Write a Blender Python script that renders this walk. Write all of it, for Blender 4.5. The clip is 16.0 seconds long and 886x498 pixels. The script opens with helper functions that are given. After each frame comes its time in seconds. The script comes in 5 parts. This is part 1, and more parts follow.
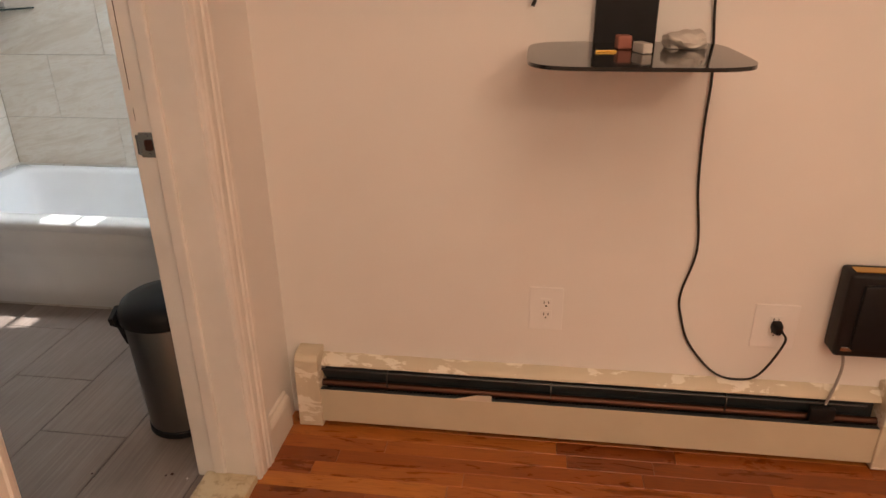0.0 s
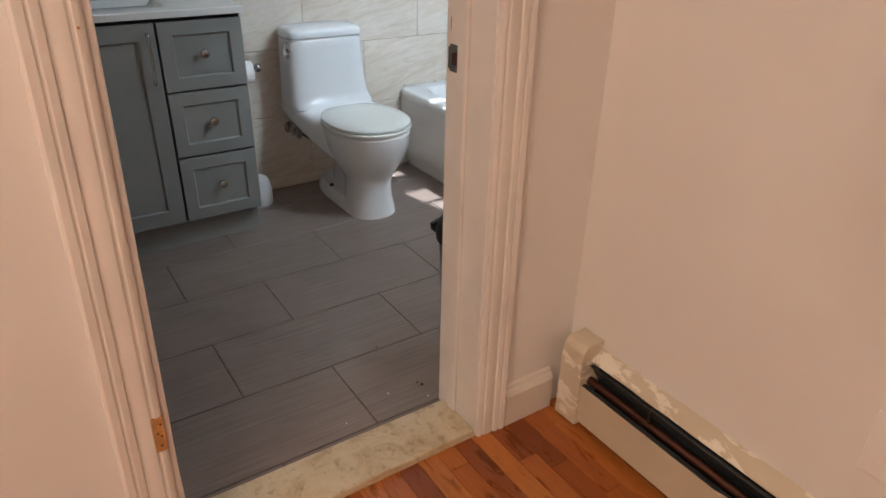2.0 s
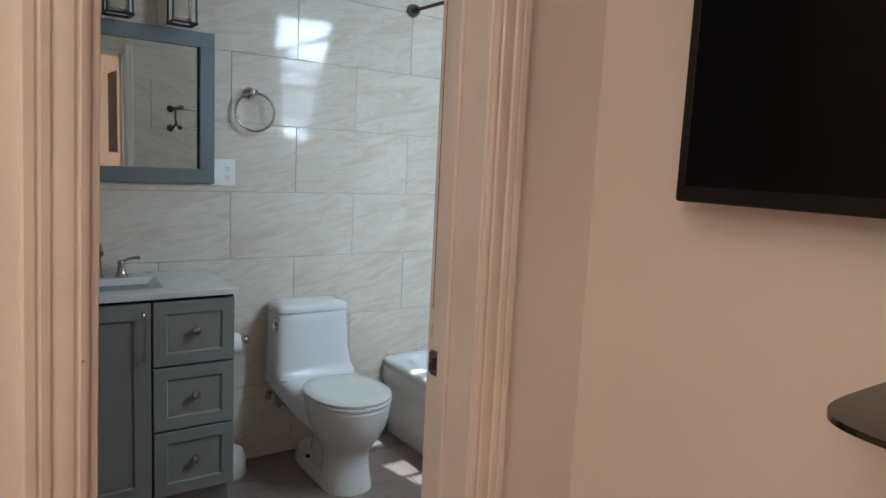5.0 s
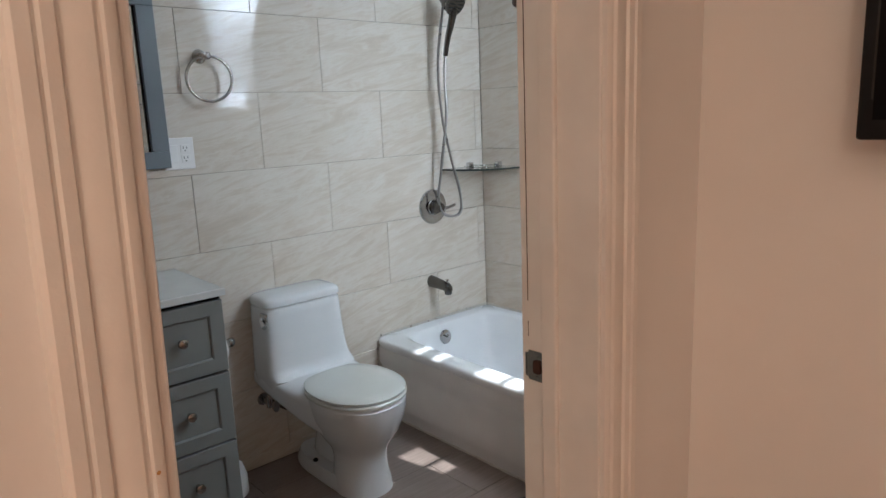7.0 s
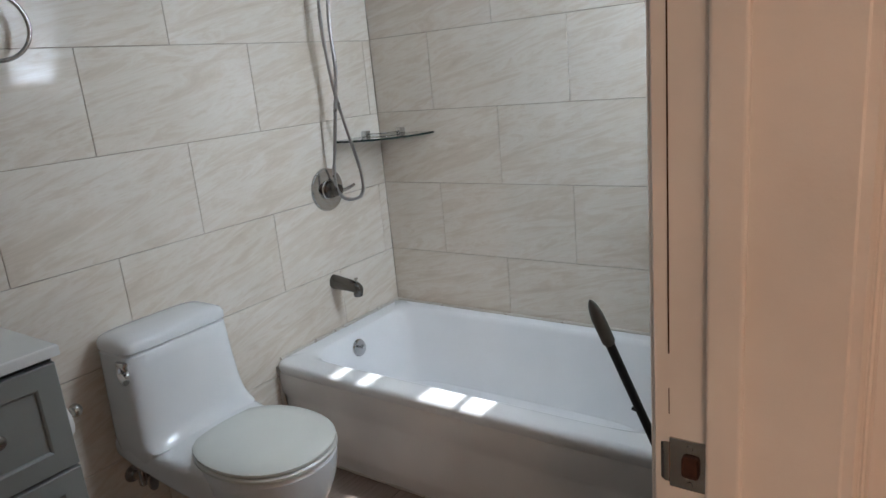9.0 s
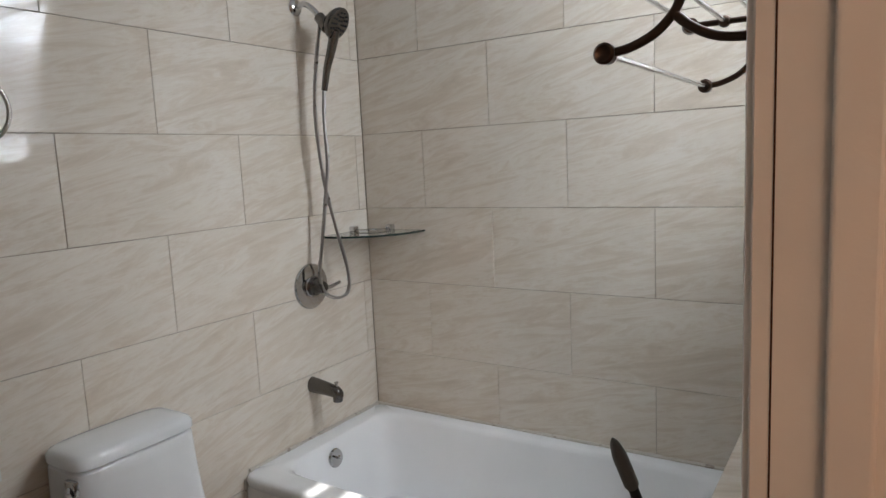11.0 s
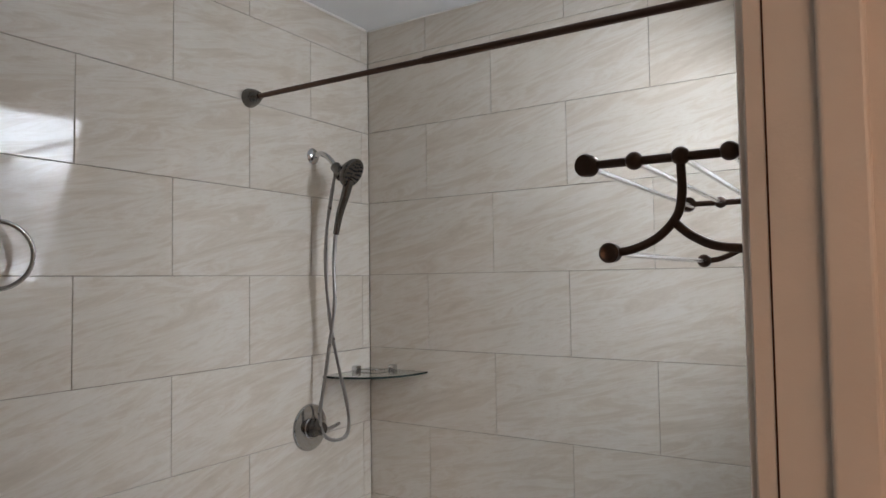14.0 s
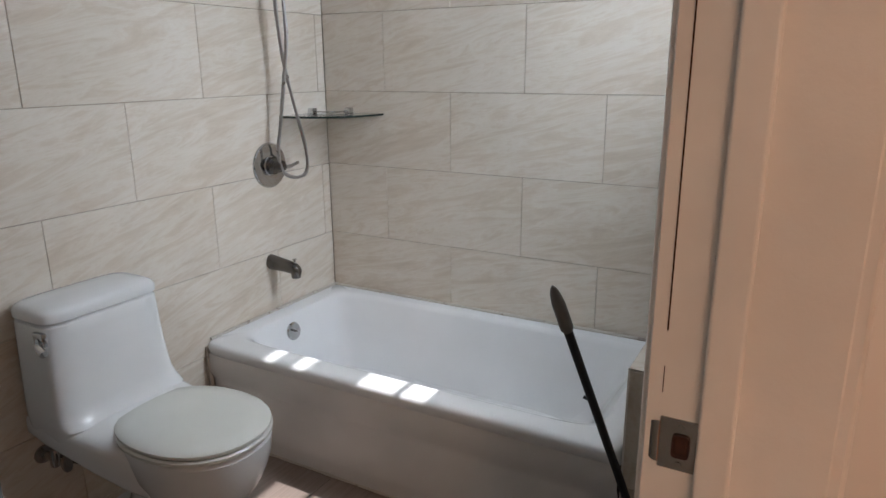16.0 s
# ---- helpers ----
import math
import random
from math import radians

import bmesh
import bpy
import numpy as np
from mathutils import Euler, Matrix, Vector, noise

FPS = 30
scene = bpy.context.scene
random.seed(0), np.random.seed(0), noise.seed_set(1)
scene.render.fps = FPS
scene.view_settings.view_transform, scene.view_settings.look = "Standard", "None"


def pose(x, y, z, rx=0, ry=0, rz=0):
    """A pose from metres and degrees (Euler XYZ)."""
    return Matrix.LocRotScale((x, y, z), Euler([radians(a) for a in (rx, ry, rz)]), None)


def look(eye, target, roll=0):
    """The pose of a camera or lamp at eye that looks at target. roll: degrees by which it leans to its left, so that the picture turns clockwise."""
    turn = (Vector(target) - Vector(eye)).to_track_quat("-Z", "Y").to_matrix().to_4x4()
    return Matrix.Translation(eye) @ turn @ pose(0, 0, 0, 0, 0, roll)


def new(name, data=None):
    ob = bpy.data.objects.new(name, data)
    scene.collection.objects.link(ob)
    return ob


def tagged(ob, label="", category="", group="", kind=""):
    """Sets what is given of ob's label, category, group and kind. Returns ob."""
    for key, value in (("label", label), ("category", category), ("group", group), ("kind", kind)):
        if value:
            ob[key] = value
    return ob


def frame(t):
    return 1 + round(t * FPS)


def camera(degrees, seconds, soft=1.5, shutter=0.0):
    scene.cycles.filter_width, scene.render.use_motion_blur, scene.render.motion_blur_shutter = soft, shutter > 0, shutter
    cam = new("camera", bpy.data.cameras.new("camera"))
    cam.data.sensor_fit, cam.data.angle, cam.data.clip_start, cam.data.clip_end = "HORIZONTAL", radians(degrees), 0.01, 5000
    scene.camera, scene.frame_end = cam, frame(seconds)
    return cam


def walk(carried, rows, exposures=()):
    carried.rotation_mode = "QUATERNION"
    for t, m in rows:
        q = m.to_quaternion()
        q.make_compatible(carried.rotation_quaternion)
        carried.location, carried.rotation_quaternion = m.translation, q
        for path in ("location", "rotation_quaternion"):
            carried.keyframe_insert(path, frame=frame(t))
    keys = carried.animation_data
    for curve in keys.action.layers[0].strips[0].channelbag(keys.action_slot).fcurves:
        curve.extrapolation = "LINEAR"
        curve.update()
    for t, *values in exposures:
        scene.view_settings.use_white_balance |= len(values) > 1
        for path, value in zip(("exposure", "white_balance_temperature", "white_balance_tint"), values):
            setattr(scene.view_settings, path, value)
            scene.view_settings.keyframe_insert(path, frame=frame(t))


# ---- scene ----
cam = camera(66.8, 16.0)
PATH = [
    (0, (0.258, -0.096, 1.381), (0.002, 1.722, 0.586), -0.7),
    (0.5, (0.353, 0.058, 1.344), (-0.35, 1.695, 0.436), -4.5),
    (1, (0.384, 0.235, 1.319), (-0.519, 1.724, 0.334), -1.7),
    (1.5, (0.499, 0.376, 1.305), (-0.755, 1.589, 0.326), -0.1),
    (2, (0.6, 0.477, 1.312), (-0.863, 1.466, 0.374), 1.4),
    (2.5, (0.634, 0.504, 1.307), (-0.778, 1.573, 0.378), 6.1),
    (3, (0.643, 0.506, 1.309), (-0.771, 1.594, 0.406), 6.1),
    (3.5, (0.632, 0.512, 1.355), (-0.904, 1.622, 0.716), 5.1),
    (4, (0.634, 0.495, 1.392), (-0.933, 1.647, 0.929), 4.8),
    (4.5, (0.627, 0.486, 1.431), (-0.995, 1.613, 1.117), 3.7),
    (4.7, (0.624, 0.478, 1.446), (-1.015, 1.594, 1.181), 3.2),
    (6.8, (0.233, 0.427, 1.469), (-1.227, 1.753, 1.136), -0.4),
    (7, (0.159, 0.406, 1.467), (-1.311, 1.703, 1.073), -2.4),
    (7.5, (-0.017, 0.486, 1.458), (-1.339, 1.937, 1.077), -2.0),
    (8, (-0.199, 0.59, 1.454), (-1.465, 2.076, 1.02), -2.8),
    (8.2, (-0.264, 0.618, 1.448), (-1.5, 2.121, 0.985), -4.5),
    (10.3, (-0.586, 0.709, 1.39), (-1.603, 2.346, 0.853), -3.5),
    (10.5, (-0.588, 0.719, 1.408), (-1.619, 2.363, 0.925), -3.9),
    (11, (-0.59, 0.746, 1.463), (-1.664, 2.412, 1.203), -2.7),
    (11.5, (-0.596, 0.742, 1.514), (-1.672, 2.428, 1.509), -0.4),
    (12, (-0.596, 0.741, 1.561), (-1.648, 2.434, 1.727), -0.3),
    (12.5, (-0.598, 0.739, 1.606), (-1.599, 2.43, 1.98), 0.9),
    (13, (-0.596, 0.744, 1.629), (-1.581, 2.433, 2.05), 0.2),
    (13.5, (-0.596, 0.734, 1.603), (-1.617, 2.426, 1.909), 0.1),
    (14, (-0.585, 0.716, 1.555), (-1.66, 2.4, 1.65), -0.8),
    (14.5, (-0.567, 0.702, 1.509), (-1.649, 2.383, 1.443), -1.3),
    (15, (-0.56, 0.696, 1.459), (-1.64, 2.36, 1.206), -1.1),
    (15.5, (-0.551, 0.69, 1.439), (-1.575, 2.357, 1.027), -1.2),
    (16, (-0.544, 0.659, 1.379), (-1.484, 2.344, 0.852), -0.4),
]
walk(cam, [(t, look(eye, target, roll)) for t, eye, target, roll in PATH], [
    (0.0, 1.12, 6300, 10), (0.5, 1.06, 6050, 10), (1.0, 0.96, 5850, 9), (1.5, 1.10, 5700, 8), (2.0, 1.19, 5600, 6), (2.5, 1.25, 5500, 5), (3.5, 1.15, 5350, 3), (4.5, 0.84, 5350, 2), (7.0, 0.74, 5650, 7), (8.0, 0.69, 5750, 8),
    (10.5, 0.60, 6150, 11), (11.5, 0.34, 6450, 13), (13.0, 0.26, 6400, 14), (14.5, 0.38, 6250, 13), (15.5, 0.58, 6100, 12), (16.0, 0.69, 6050, 12)])

# ---- light ----
world = bpy.data.worlds.new("sky")
scene.world = world
world.use_nodes = True
wn = world.node_tree.nodes
sky = wn.new("ShaderNodeTexSky")
sky.sky_type = "NISHITA"
sky.sun_disc = False
sky.sun_elevation = radians(52.8)
sky.sun_rotation = radians(83)
world.node_tree.links.new(sky.outputs[0], wn["Background"].inputs[0])
wn["Background"].inputs[1].default_value = 0.075


def lamp(name, kind, energy, colour, m, **more):
    data = bpy.data.lights.new(name, kind)
    data.energy, data.color = energy, colour
    ob = new(name, data)
    ob.matrix_world = m
    return data


sun = lamp("sun", "SUN", 5.0, (1.0, 0.95, 0.88), look((5, 3, 6), (5 - 0.745, 3 - 0.15, 6 - 1.0)))
sun.angle = radians(0.6)
# daylight standing in the bathroom window's opening
day = lamp("window_daylight", "AREA", 23.0, (0.86, 0.94, 1.0), look((-0.53, 2.45, 1.985), (-1.3, 2.34, 1.42)))
day.shape, day.size, day.size_y = "RECTANGLE", 0.36, 1.0
# warm room light: an added wide disc as soft fill, a bulb further back
fill_disc = lamp("ceiling_light", "AREA", 10.5, (1.0, 0.68, 0.45), pose(0.7, -0.35, 2.58))
fill_disc.shape, fill_disc.size = "DISK", 1.7
bulb = lamp("room_bulb", "POINT", 26.0, (1.0, 0.68, 0.45), pose(1.6, -1.9, 2.42))
bulb.shadow_soft_size = 0.15



# ---- materials ----
def material(name, colour, rough=0.5, metal=0.0):
    m = bpy.data.materials.new(name)
    m.use_nodes = True
    p = m.node_tree.nodes["Principled BSDF"]
    p.inputs["Base Color"].default_value = (*colour, 1)
    p.inputs["Roughness"].default_value = rough
    p.inputs["Metallic"].default_value = metal
    return m


def node(m, kind, **values):
    n = m.node_tree.nodes.new(kind)
    for k, v in values.items():
        n.inputs[k.replace("_", " ")].default_value = v
    return n


def link(m, a, b):
    m.node_tree.links.new(a, b)


def shader(m):
    return m.node_tree.nodes["Principled BSDF"]


def coords(m, scale=(1, 1, 1), turn=(0, 0, 0), shift=False):
    """Object coordinates, scaled and turned; shift moves each object's pattern by its own random amount."""
    tc = node(m, "ShaderNodeTexCoord")
    mp = node(m, "ShaderNodeMapping")
    mp.inputs["Scale"].default_value = scale
    mp.inputs["Rotation"].default_value = turn
    link(m, tc.outputs["Object"], mp.inputs["Vector"])
    if shift:
        info = node(m, "ShaderNodeObjectInfo")
        mul = node(m, "ShaderNodeVectorMath")
        mul.operation = "SCALE"
        mul.inputs[0].default_value = (37.0, 23.0, 51.0)
        link(m, info.outputs["Random"], mul.inputs["Scale"])
        link(m, mul.outputs[0], mp.inputs["Location"])
    return mp.outputs[0]


def noise_tex(m, vec, scale, detail=4.0, rough=0.55, distort=0.0):
    n = node(m, "ShaderNodeTexNoise", Scale=scale, Detail=detail, Roughness=rough, Distortion=distort)
    link(m, vec, n.inputs["Vector"])
    return n.outputs["Fac"]


def ramp(m, fac, *stops):
    r = node(m, "ShaderNodeValToRGB")
    while len(r.color_ramp.elements) < len(stops):
        r.color_ramp.elements.new(0.5)
    for e, (at, c) in zip(r.color_ramp.elements, stops):
        e.position, e.color = at, (*c, 1)
    link(m, fac, r.inputs[0])
    return r.outputs[0]


def blend(m, fac, a, b, kind="MIX", amount=None):
    x = node(m, "ShaderNodeMix")
    x.data_type, x.blend_type = "RGBA", kind
    if amount is not None:
        x.inputs[0].default_value = amount
    else:
        link(m, fac, x.inputs[0])
    for s, v in ((x.inputs[6], a), (x.inputs[7], b)):
        if isinstance(v, tuple):
            s.default_value = (*v, 1)
        else:
            link(m, v, s)
    return x.outputs[2]


def bump(m, height, strength=0.2, distance=0.002):
    b = node(m, "ShaderNodeBump", Strength=strength, Distance=distance)
    link(m, height, b.inputs["Height"])
    link(m, b.outputs[0], shader(m).inputs["Normal"])


def to_rough(m, fac, low, high):
    r = node(m, "ShaderNodeMapRange")
    r.inputs[3].default_value, r.inputs[4].default_value = low, high
    link(m, fac, r.inputs[0])
    link(m, r.outputs[0], shader(m).inputs["Roughness"])


def painted(name, colour, rough=0.45, mottle=0.06, scale=3.0, grain=0.12, shift=False):
    m = material(name, colour, rough)
    v = coords(m, shift=shift)
    big = noise_tex(m, v, scale, 3)
    low = tuple(c * (1 - mottle) for c in colour)
    high = tuple(min(1, c * (1 + mottle)) for c in colour)
    link(m, ramp(m, big, (0.3, low), (0.7, high)), shader(m).inputs["Base Color"])
    fine = noise_tex(m, v, 160, 3)
    to_rough(m, big, rough - 0.07, rough + 0.08)
    bump(m, fine, grain, 0.001)
    return m


def metal(name, colour, rough=0.2, spots=0.08):
    m = material(name, colour, rough, 1.0)
    v = coords(m)
    to_rough(m, noise_tex(m, v, 40, 4), max(0.03, rough - spots), rough + spots)
    return m


def streaked_tile(name, slant, dark, mid, light, gloss):
    """Cream ceramic with fine slanting pale and tan veins, each tile its own cut."""
    m = material(name, mid, gloss)
    v = coords(m, (1, 1, 1), (0, 0, slant), True)
    st = node(m, "ShaderNodeMapping")
    st.inputs["Scale"].default_value = (1.9, 11.0, 4.0)
    link(m, v, st.inputs["Vector"])
    veins = noise_tex(m, st.outputs[0], 1.5, 9, 0.72, 0.7)
    fine = noise_tex(m, st.outputs[0], 7.0, 5, 0.6, 0.3)
    cloud = noise_tex(m, v, 3.0, 3)
    c = ramp(m, veins, (0.27, dark), (0.44, mid), (0.53, light), (0.60, mid), (0.78, dark))
    c2 = ramp(m, cloud, (0.3, (0.92, 0.90, 0.87)), (0.7, (1.0, 1.0, 1.0)))
    c3 = ramp(m, fine, (0.3, (0.95, 0.94, 0.93)), (0.6, (1.0, 1.0, 1.0)))
    c = blend(m, None, c, c2, "MULTIPLY", 1.0)
    link(m, blend(m, None, c, c3, "MULTIPLY", 1.0), shader(m).inputs["Base Color"])
    shader(m).inputs["Specular IOR Level"].default_value = 0.30
    to_rough(m, veins, gloss - 0.02, gloss + 0.02)
    bump(m, cloud, 0.03, 0.003)
    return m


def wood_strip():
    m = material("oak_strip", (0.36, 0.15, 0.05), 0.3)
    v = coords(m, (1, 1, 1), (0, 0, 0), True)
    st = node(m, "ShaderNodeMapping")
    st.inputs["Scale"].default_value = (2.2, 11.0, 11.0)
    link(m, v, st.inputs["Vector"])
    grain = noise_tex(m, st.outputs[0], 2.0, 6, 0.6, 1.2)
    fine = node(m, "ShaderNodeMapping")
    fine.inputs["Scale"].default_value = (6.0, 140.0, 140.0)
    link(m, v, fine.inputs["Vector"])
    pores = noise_tex(m, fine.outputs[0], 2.0, 4)
    info = node(m, "ShaderNodeObjectInfo")
    tone = ramp(m, info.outputs["Random"], (0.0, (0.24, 0.060, 0.010)), (0.35, (0.34, 0.092, 0.014)), (0.7, (0.43, 0.132, 0.021)), (1.0, (0.55, 0.200, 0.036)))
    g = ramp(m, grain, (0.30, (0.40, 0.30, 0.24)), (0.44, (0.92, 0.88, 0.84)), (0.60, (1.0, 1.0, 1.0)), (0.74, (0.5, 0.42, 0.36)))
    c = blend(m, None, tone, g, "MULTIPLY", 0.95)
    p = ramp(m, pores, (0.35, (0.75, 0.7, 0.66)), (0.55, (1, 1, 1)))
    link(m, blend(m, None, c, p, "MULTIPLY", 0.7), shader(m).inputs["Base Color"])
    to_rough(m, grain, 0.2, 0.38)
    bump(m, pores, 0.12, 0.001)
    return m


def floor_tile_mat():
    m = material("grey_wood_look_tile", (0.2, 0.17, 0.16), 0.4)
    v = coords(m, (1, 1, 1), (0, 0, 0), True)
    st = node(m, "ShaderNodeMapping")
    st.inputs["Scale"].default_value = (2.0, 60.0, 10.0)
    link(m, v, st.inputs["Vector"])
    lines = noise_tex(m, st.outputs[0], 2.2, 5, 0.6, 0.2)
    cloud = noise_tex(m, v, 5.0, 4)
    c = ramp(m, lines, (0.3, (0.205, 0.162, 0.140)), (0.55, (0.250, 0.202, 0.176)), (0.75, (0.29, 0.242, 0.214)))
    k = ramp(m, cloud, (0.3, (0.85, 0.83, 0.82)), (0.7, (1.05, 1.03, 1.02)))
    link(m, blend(m, None, c, k, "MULTIPLY", 1.0), shader(m).inputs["Base Color"])
    to_rough(m, cloud, 0.30, 0.46)
    bump(m, lines, 0.15, 0.001)
    return m


def chipped(name, colour, under, amount=0.6, scale=26):
    """Old paint with flakes lost along its length."""
    m = material(name, colour, 0.5)
    v = coords(m)
    st = node(m, "ShaderNodeMapping")
    st.inputs["Scale"].default_value = (0.6, 1.0, 1.3)
    link(m, v, st.inputs["Vector"])
    chips = noise_tex(m, st.outputs[0], scale, 5, 0.6, 0.4)
    mask = ramp(m, chips, (amount, (0, 0, 0)), (amount + 0.03, (1, 1, 1)))
    tone = noise_tex(m, v, 6.0, 3)
    base = ramp(m, tone, (0.3, tuple(c * 0.92 for c in colour)), (0.7, colour))
    link(m, blend(m, mask, base, under), shader(m).inputs["Base Color"])
    bump(m, mask, 0.5, 0.001)
    return m


def marble():
    m = material("cream_marble", (0.6, 0.5, 0.36), 0.3)
    v = coords(m)
    a = noise_tex(m, v, 9, 7, 0.65, 1.5)
    d = noise_tex(m, v, 40, 4)
    c = ramp(m, a, (0.3, (0.46, 0.35, 0.2)), (0.5, (0.66, 0.56, 0.38)), (0.7, (0.72, 0.64, 0.48)))
    e = ramp(m, d, (0.34, (0.6, 0.52, 0.42)), (0.45, (1, 1, 1)))
    link(m, blend(m, None, c, e, "MULTIPLY", 0.6), shader(m).inputs["Base Color"])
    to_rough(m, a, 0.22, 0.45)
    bump(m, d, 0.15, 0.001)
    return m


def glass(name, colour=(1, 1, 1), rough=0.0):
    m = material(name, colour, rough)
    shader(m).inputs["Transmission Weight"].default_value = 1.0
    shader(m).inputs["IOR"].default_value = 1.45
    return m


WALL = painted("white_wall_paint", (0.80, 0.775, 0.745), 0.5, 0.025, 2.0, 0.25)
CEIL = painted("ceiling_paint", (0.83, 0.84, 0.85), 0.35, 0.02, 2.5, 0.1)
TRIM = painted("trim_gloss_paint", (0.80, 0.765, 0.72), 0.32, 0.05, 7.0, 0.35)
WORN = chipped("worn_trim_paint", (0.78, 0.73, 0.66), (0.45, 0.33, 0.2), 0.66, 30)
RAWWOOD = painted("raw_pine", (0.48, 0.25, 0.08), 0.6, 0.3, 30)
CREAM = (0.57, 0.495, 0.41), (0.655, 0.582, 0.495), (0.715, 0.665, 0.595)
WTILE_W = streaked_tile("cream_tile_ledge", -0.45, *CREAM, 0.035)
WTILE_N = WTILE_W
GROUT = painted("beige_grout", (0.36, 0.305, 0.235), 0.8, 0.2, 14, 0.4)
FGROUT = painted("dark_grout", (0.07, 0.06, 0.055), 0.85, 0.2, 20, 0.3)
FTILE = floor_tile_mat()
OAK = wood_strip()
OAKGAP = material("floor_gap", (0.04, 0.02, 0.01), 0.8)
MARBLE = marble()
PORC = painted("white_porcelain", (0.70, 0.71, 0.715), 0.1, 0.015, 4, 0.02)
SEATMAT = painted("white_seat_enamel", (0.64, 0.65, 0.61), 0.2, 0.02, 5, 0.04)
ENAMEL = painted("tub_enamel", (0.78, 0.79, 0.80), 0.16, 0.03, 3, 0.06)
APRON = painted("tub_apron_enamel", (0.74, 0.73, 0.72), 0.22, 0.06, 2.5, 0.2)
CAULK = chipped("stained_caulk", (0.56, 0.52, 0.46), (0.34, 0.29, 0.24), 0.60, 22)
CHROME = metal("chrome", (0.58, 0.58, 0.585), 0.06, 0.03)
NICKEL = metal("brushed_nickel", (0.46, 0.44, 0.41), 0.24)
DARKNICKEL = metal("dark_nickel", (0.15, 0.14, 0.13), 0.22)
BRONZE = metal("oiled_bronze", (0.095, 0.06, 0.045), 0.34)
GREYCAB = painted("grey_cabinet_paint", (0.225, 0.235, 0.225), 0.42, 0.05, 5, 0.12)
CABDARK = material("cabinet_gap", (0.03, 0.03, 0.03), 0.8)
CULTURED = painted("cultured_marble", (0.68, 0.69, 0.67), 0.2, 0.04, 6, 0.03)
GREYFRAME = painted("grey_mirror_frame", (0.15, 0.17, 0.185), 0.42, 0.06, 6, 0.1)
MIRROR = material("mirror_silver", (0.88, 0.89, 0.88), 0.015, 1.0)
CLEAR = glass("clear_glass", (0.97, 1.0, 0.99))
PANE = glass("window_glass", (1, 1, 1))
BLACKPL = painted("black_plastic", (0.010, 0.010, 0.011), 0.46, 0.2, 18, 0.1)
shader(BLACKPL).inputs["Specular IOR Level"].default_value = 0.25
SCREEN = painted("tv_screen", (0.004, 0.004, 0.005), 0.14, 0.1, 4, 0.0)
shader(SCREEN).inputs["Specular IOR Level"].default_value = 0.075
SMOKED = painted("smoked_glass", (0.012, 0.010, 0.009), 0.06, 0.1, 4, 0.0)
STEELCAN = metal("brushed_steel_can", (0.23, 0.22, 0.205), 0.36)
HEATBEIGE = chipped("beige_heater_enamel", (0.62, 0.54, 0.40), (0.45, 0.38, 0.28), 0.72, 24)
HEATTOP = chipped("flaking_heater_paint", (0.66, 0.58, 0.44), (0.84, 0.79, 0.68), 0.55, 16)
HEATSHADE = painted("heater_inside_shade", (0.028, 0.034, 0.038), 0.6, 0.3, 20, 0.3)
COPPER = metal("dull_copper_pipe", (0.13, 0.065, 0.045), 0.55)
ALU = metal("aluminium_edge", (0.12, 0.115, 0.11), 0.45)
PLATE = painted("white_plastic_plate", (0.83, 0.81, 0.79), 0.35, 0.02, 9, 0.05)
SLOT = material("socket_slot", (0.02, 0.018, 0.015), 0.6)
CORD = material("black_cord", (0.01, 0.009, 0.009), 0.5)
GREYCORD = material("grey_cord", (0.3, 0.27, 0.25), 0.55)
PAPER = painted("tissue_paper", (0.78, 0.76, 0.73), 0.9, 0.04, 20, 0.4)
BRUSHWHITE = painted("white_plastic", (0.70, 0.69, 0.66), 0.3, 0.03, 8, 0.05)
GREYGRIP = painted("grey_rubber_grip", (0.11, 0.105, 0.095), 0.5, 0.15, 14, 0.2)
BLIND = painted("blind_vinyl", (0.80, 0.81, 0.82), 0.5, 0.03, 6, 0.05)
shader(BLIND).inputs["Transmission Weight"].default_value = 0.0
PINK = painted("salmon_box", (0.36, 0.13, 0.09), 0.5)
GOLD = metal("brass_strip", (0.6, 0.36, 0.08), 0.3)
FOG = painted("frosted_plastic", (0.62, 0.57, 0.52), 0.35, 0.05, 20)
BLACKIRON = painted("black_iron", (0.014, 0.013, 0.012), 0.45, 0.2, 30, 0.2)
BULBGLASS = glass("jar_glass", (0.95, 0.93, 0.86))
SPECK = material("dirt_speck", (0.05, 0.02, 0.015), 0.8)
PLASTER = painted("plaster_crumb", (0.7, 0.66, 0.6), 0.8)


# ---- mesh helpers ----
def mesh_of(name, bm, mat, smooth=False):
    me = bpy.data.meshes.new(name)
    bm.normal_update()
    bm.to_mesh(me)
    bm.free()
    if mat:
        me.materials.append(mat)
    if smooth:
        for p in me.polygons:
            p.use_smooth = True
        me.set_sharp_from_angle(angle=radians(38))
    return me


def part(name, bm, mat, parent, label="", smooth=False):
    ob = new(name, mesh_of(name, bm, mat, smooth))
    if parent:
        ob.parent = parent
    if label:
        tagged(ob, label)
    return ob


def thing(name, x, y, z, label, category, group="", kind=""):
    """An Empty at a thing's base. Its parts are modelled in world metres and hung under it."""
    ob = new(name)
    ob.empty_display_size = 0.05
    ob.location = (x, y, z)
    return tagged(ob, label, category, group, kind)


def hang(parent, *obs):
    """Put parts modelled in world metres under a thing that stands elsewhere."""
    for ob in obs:
        ob.parent = parent
        ob.matrix_parent_inverse = Matrix.Translation(parent.location).inverted()
    return obs[0]


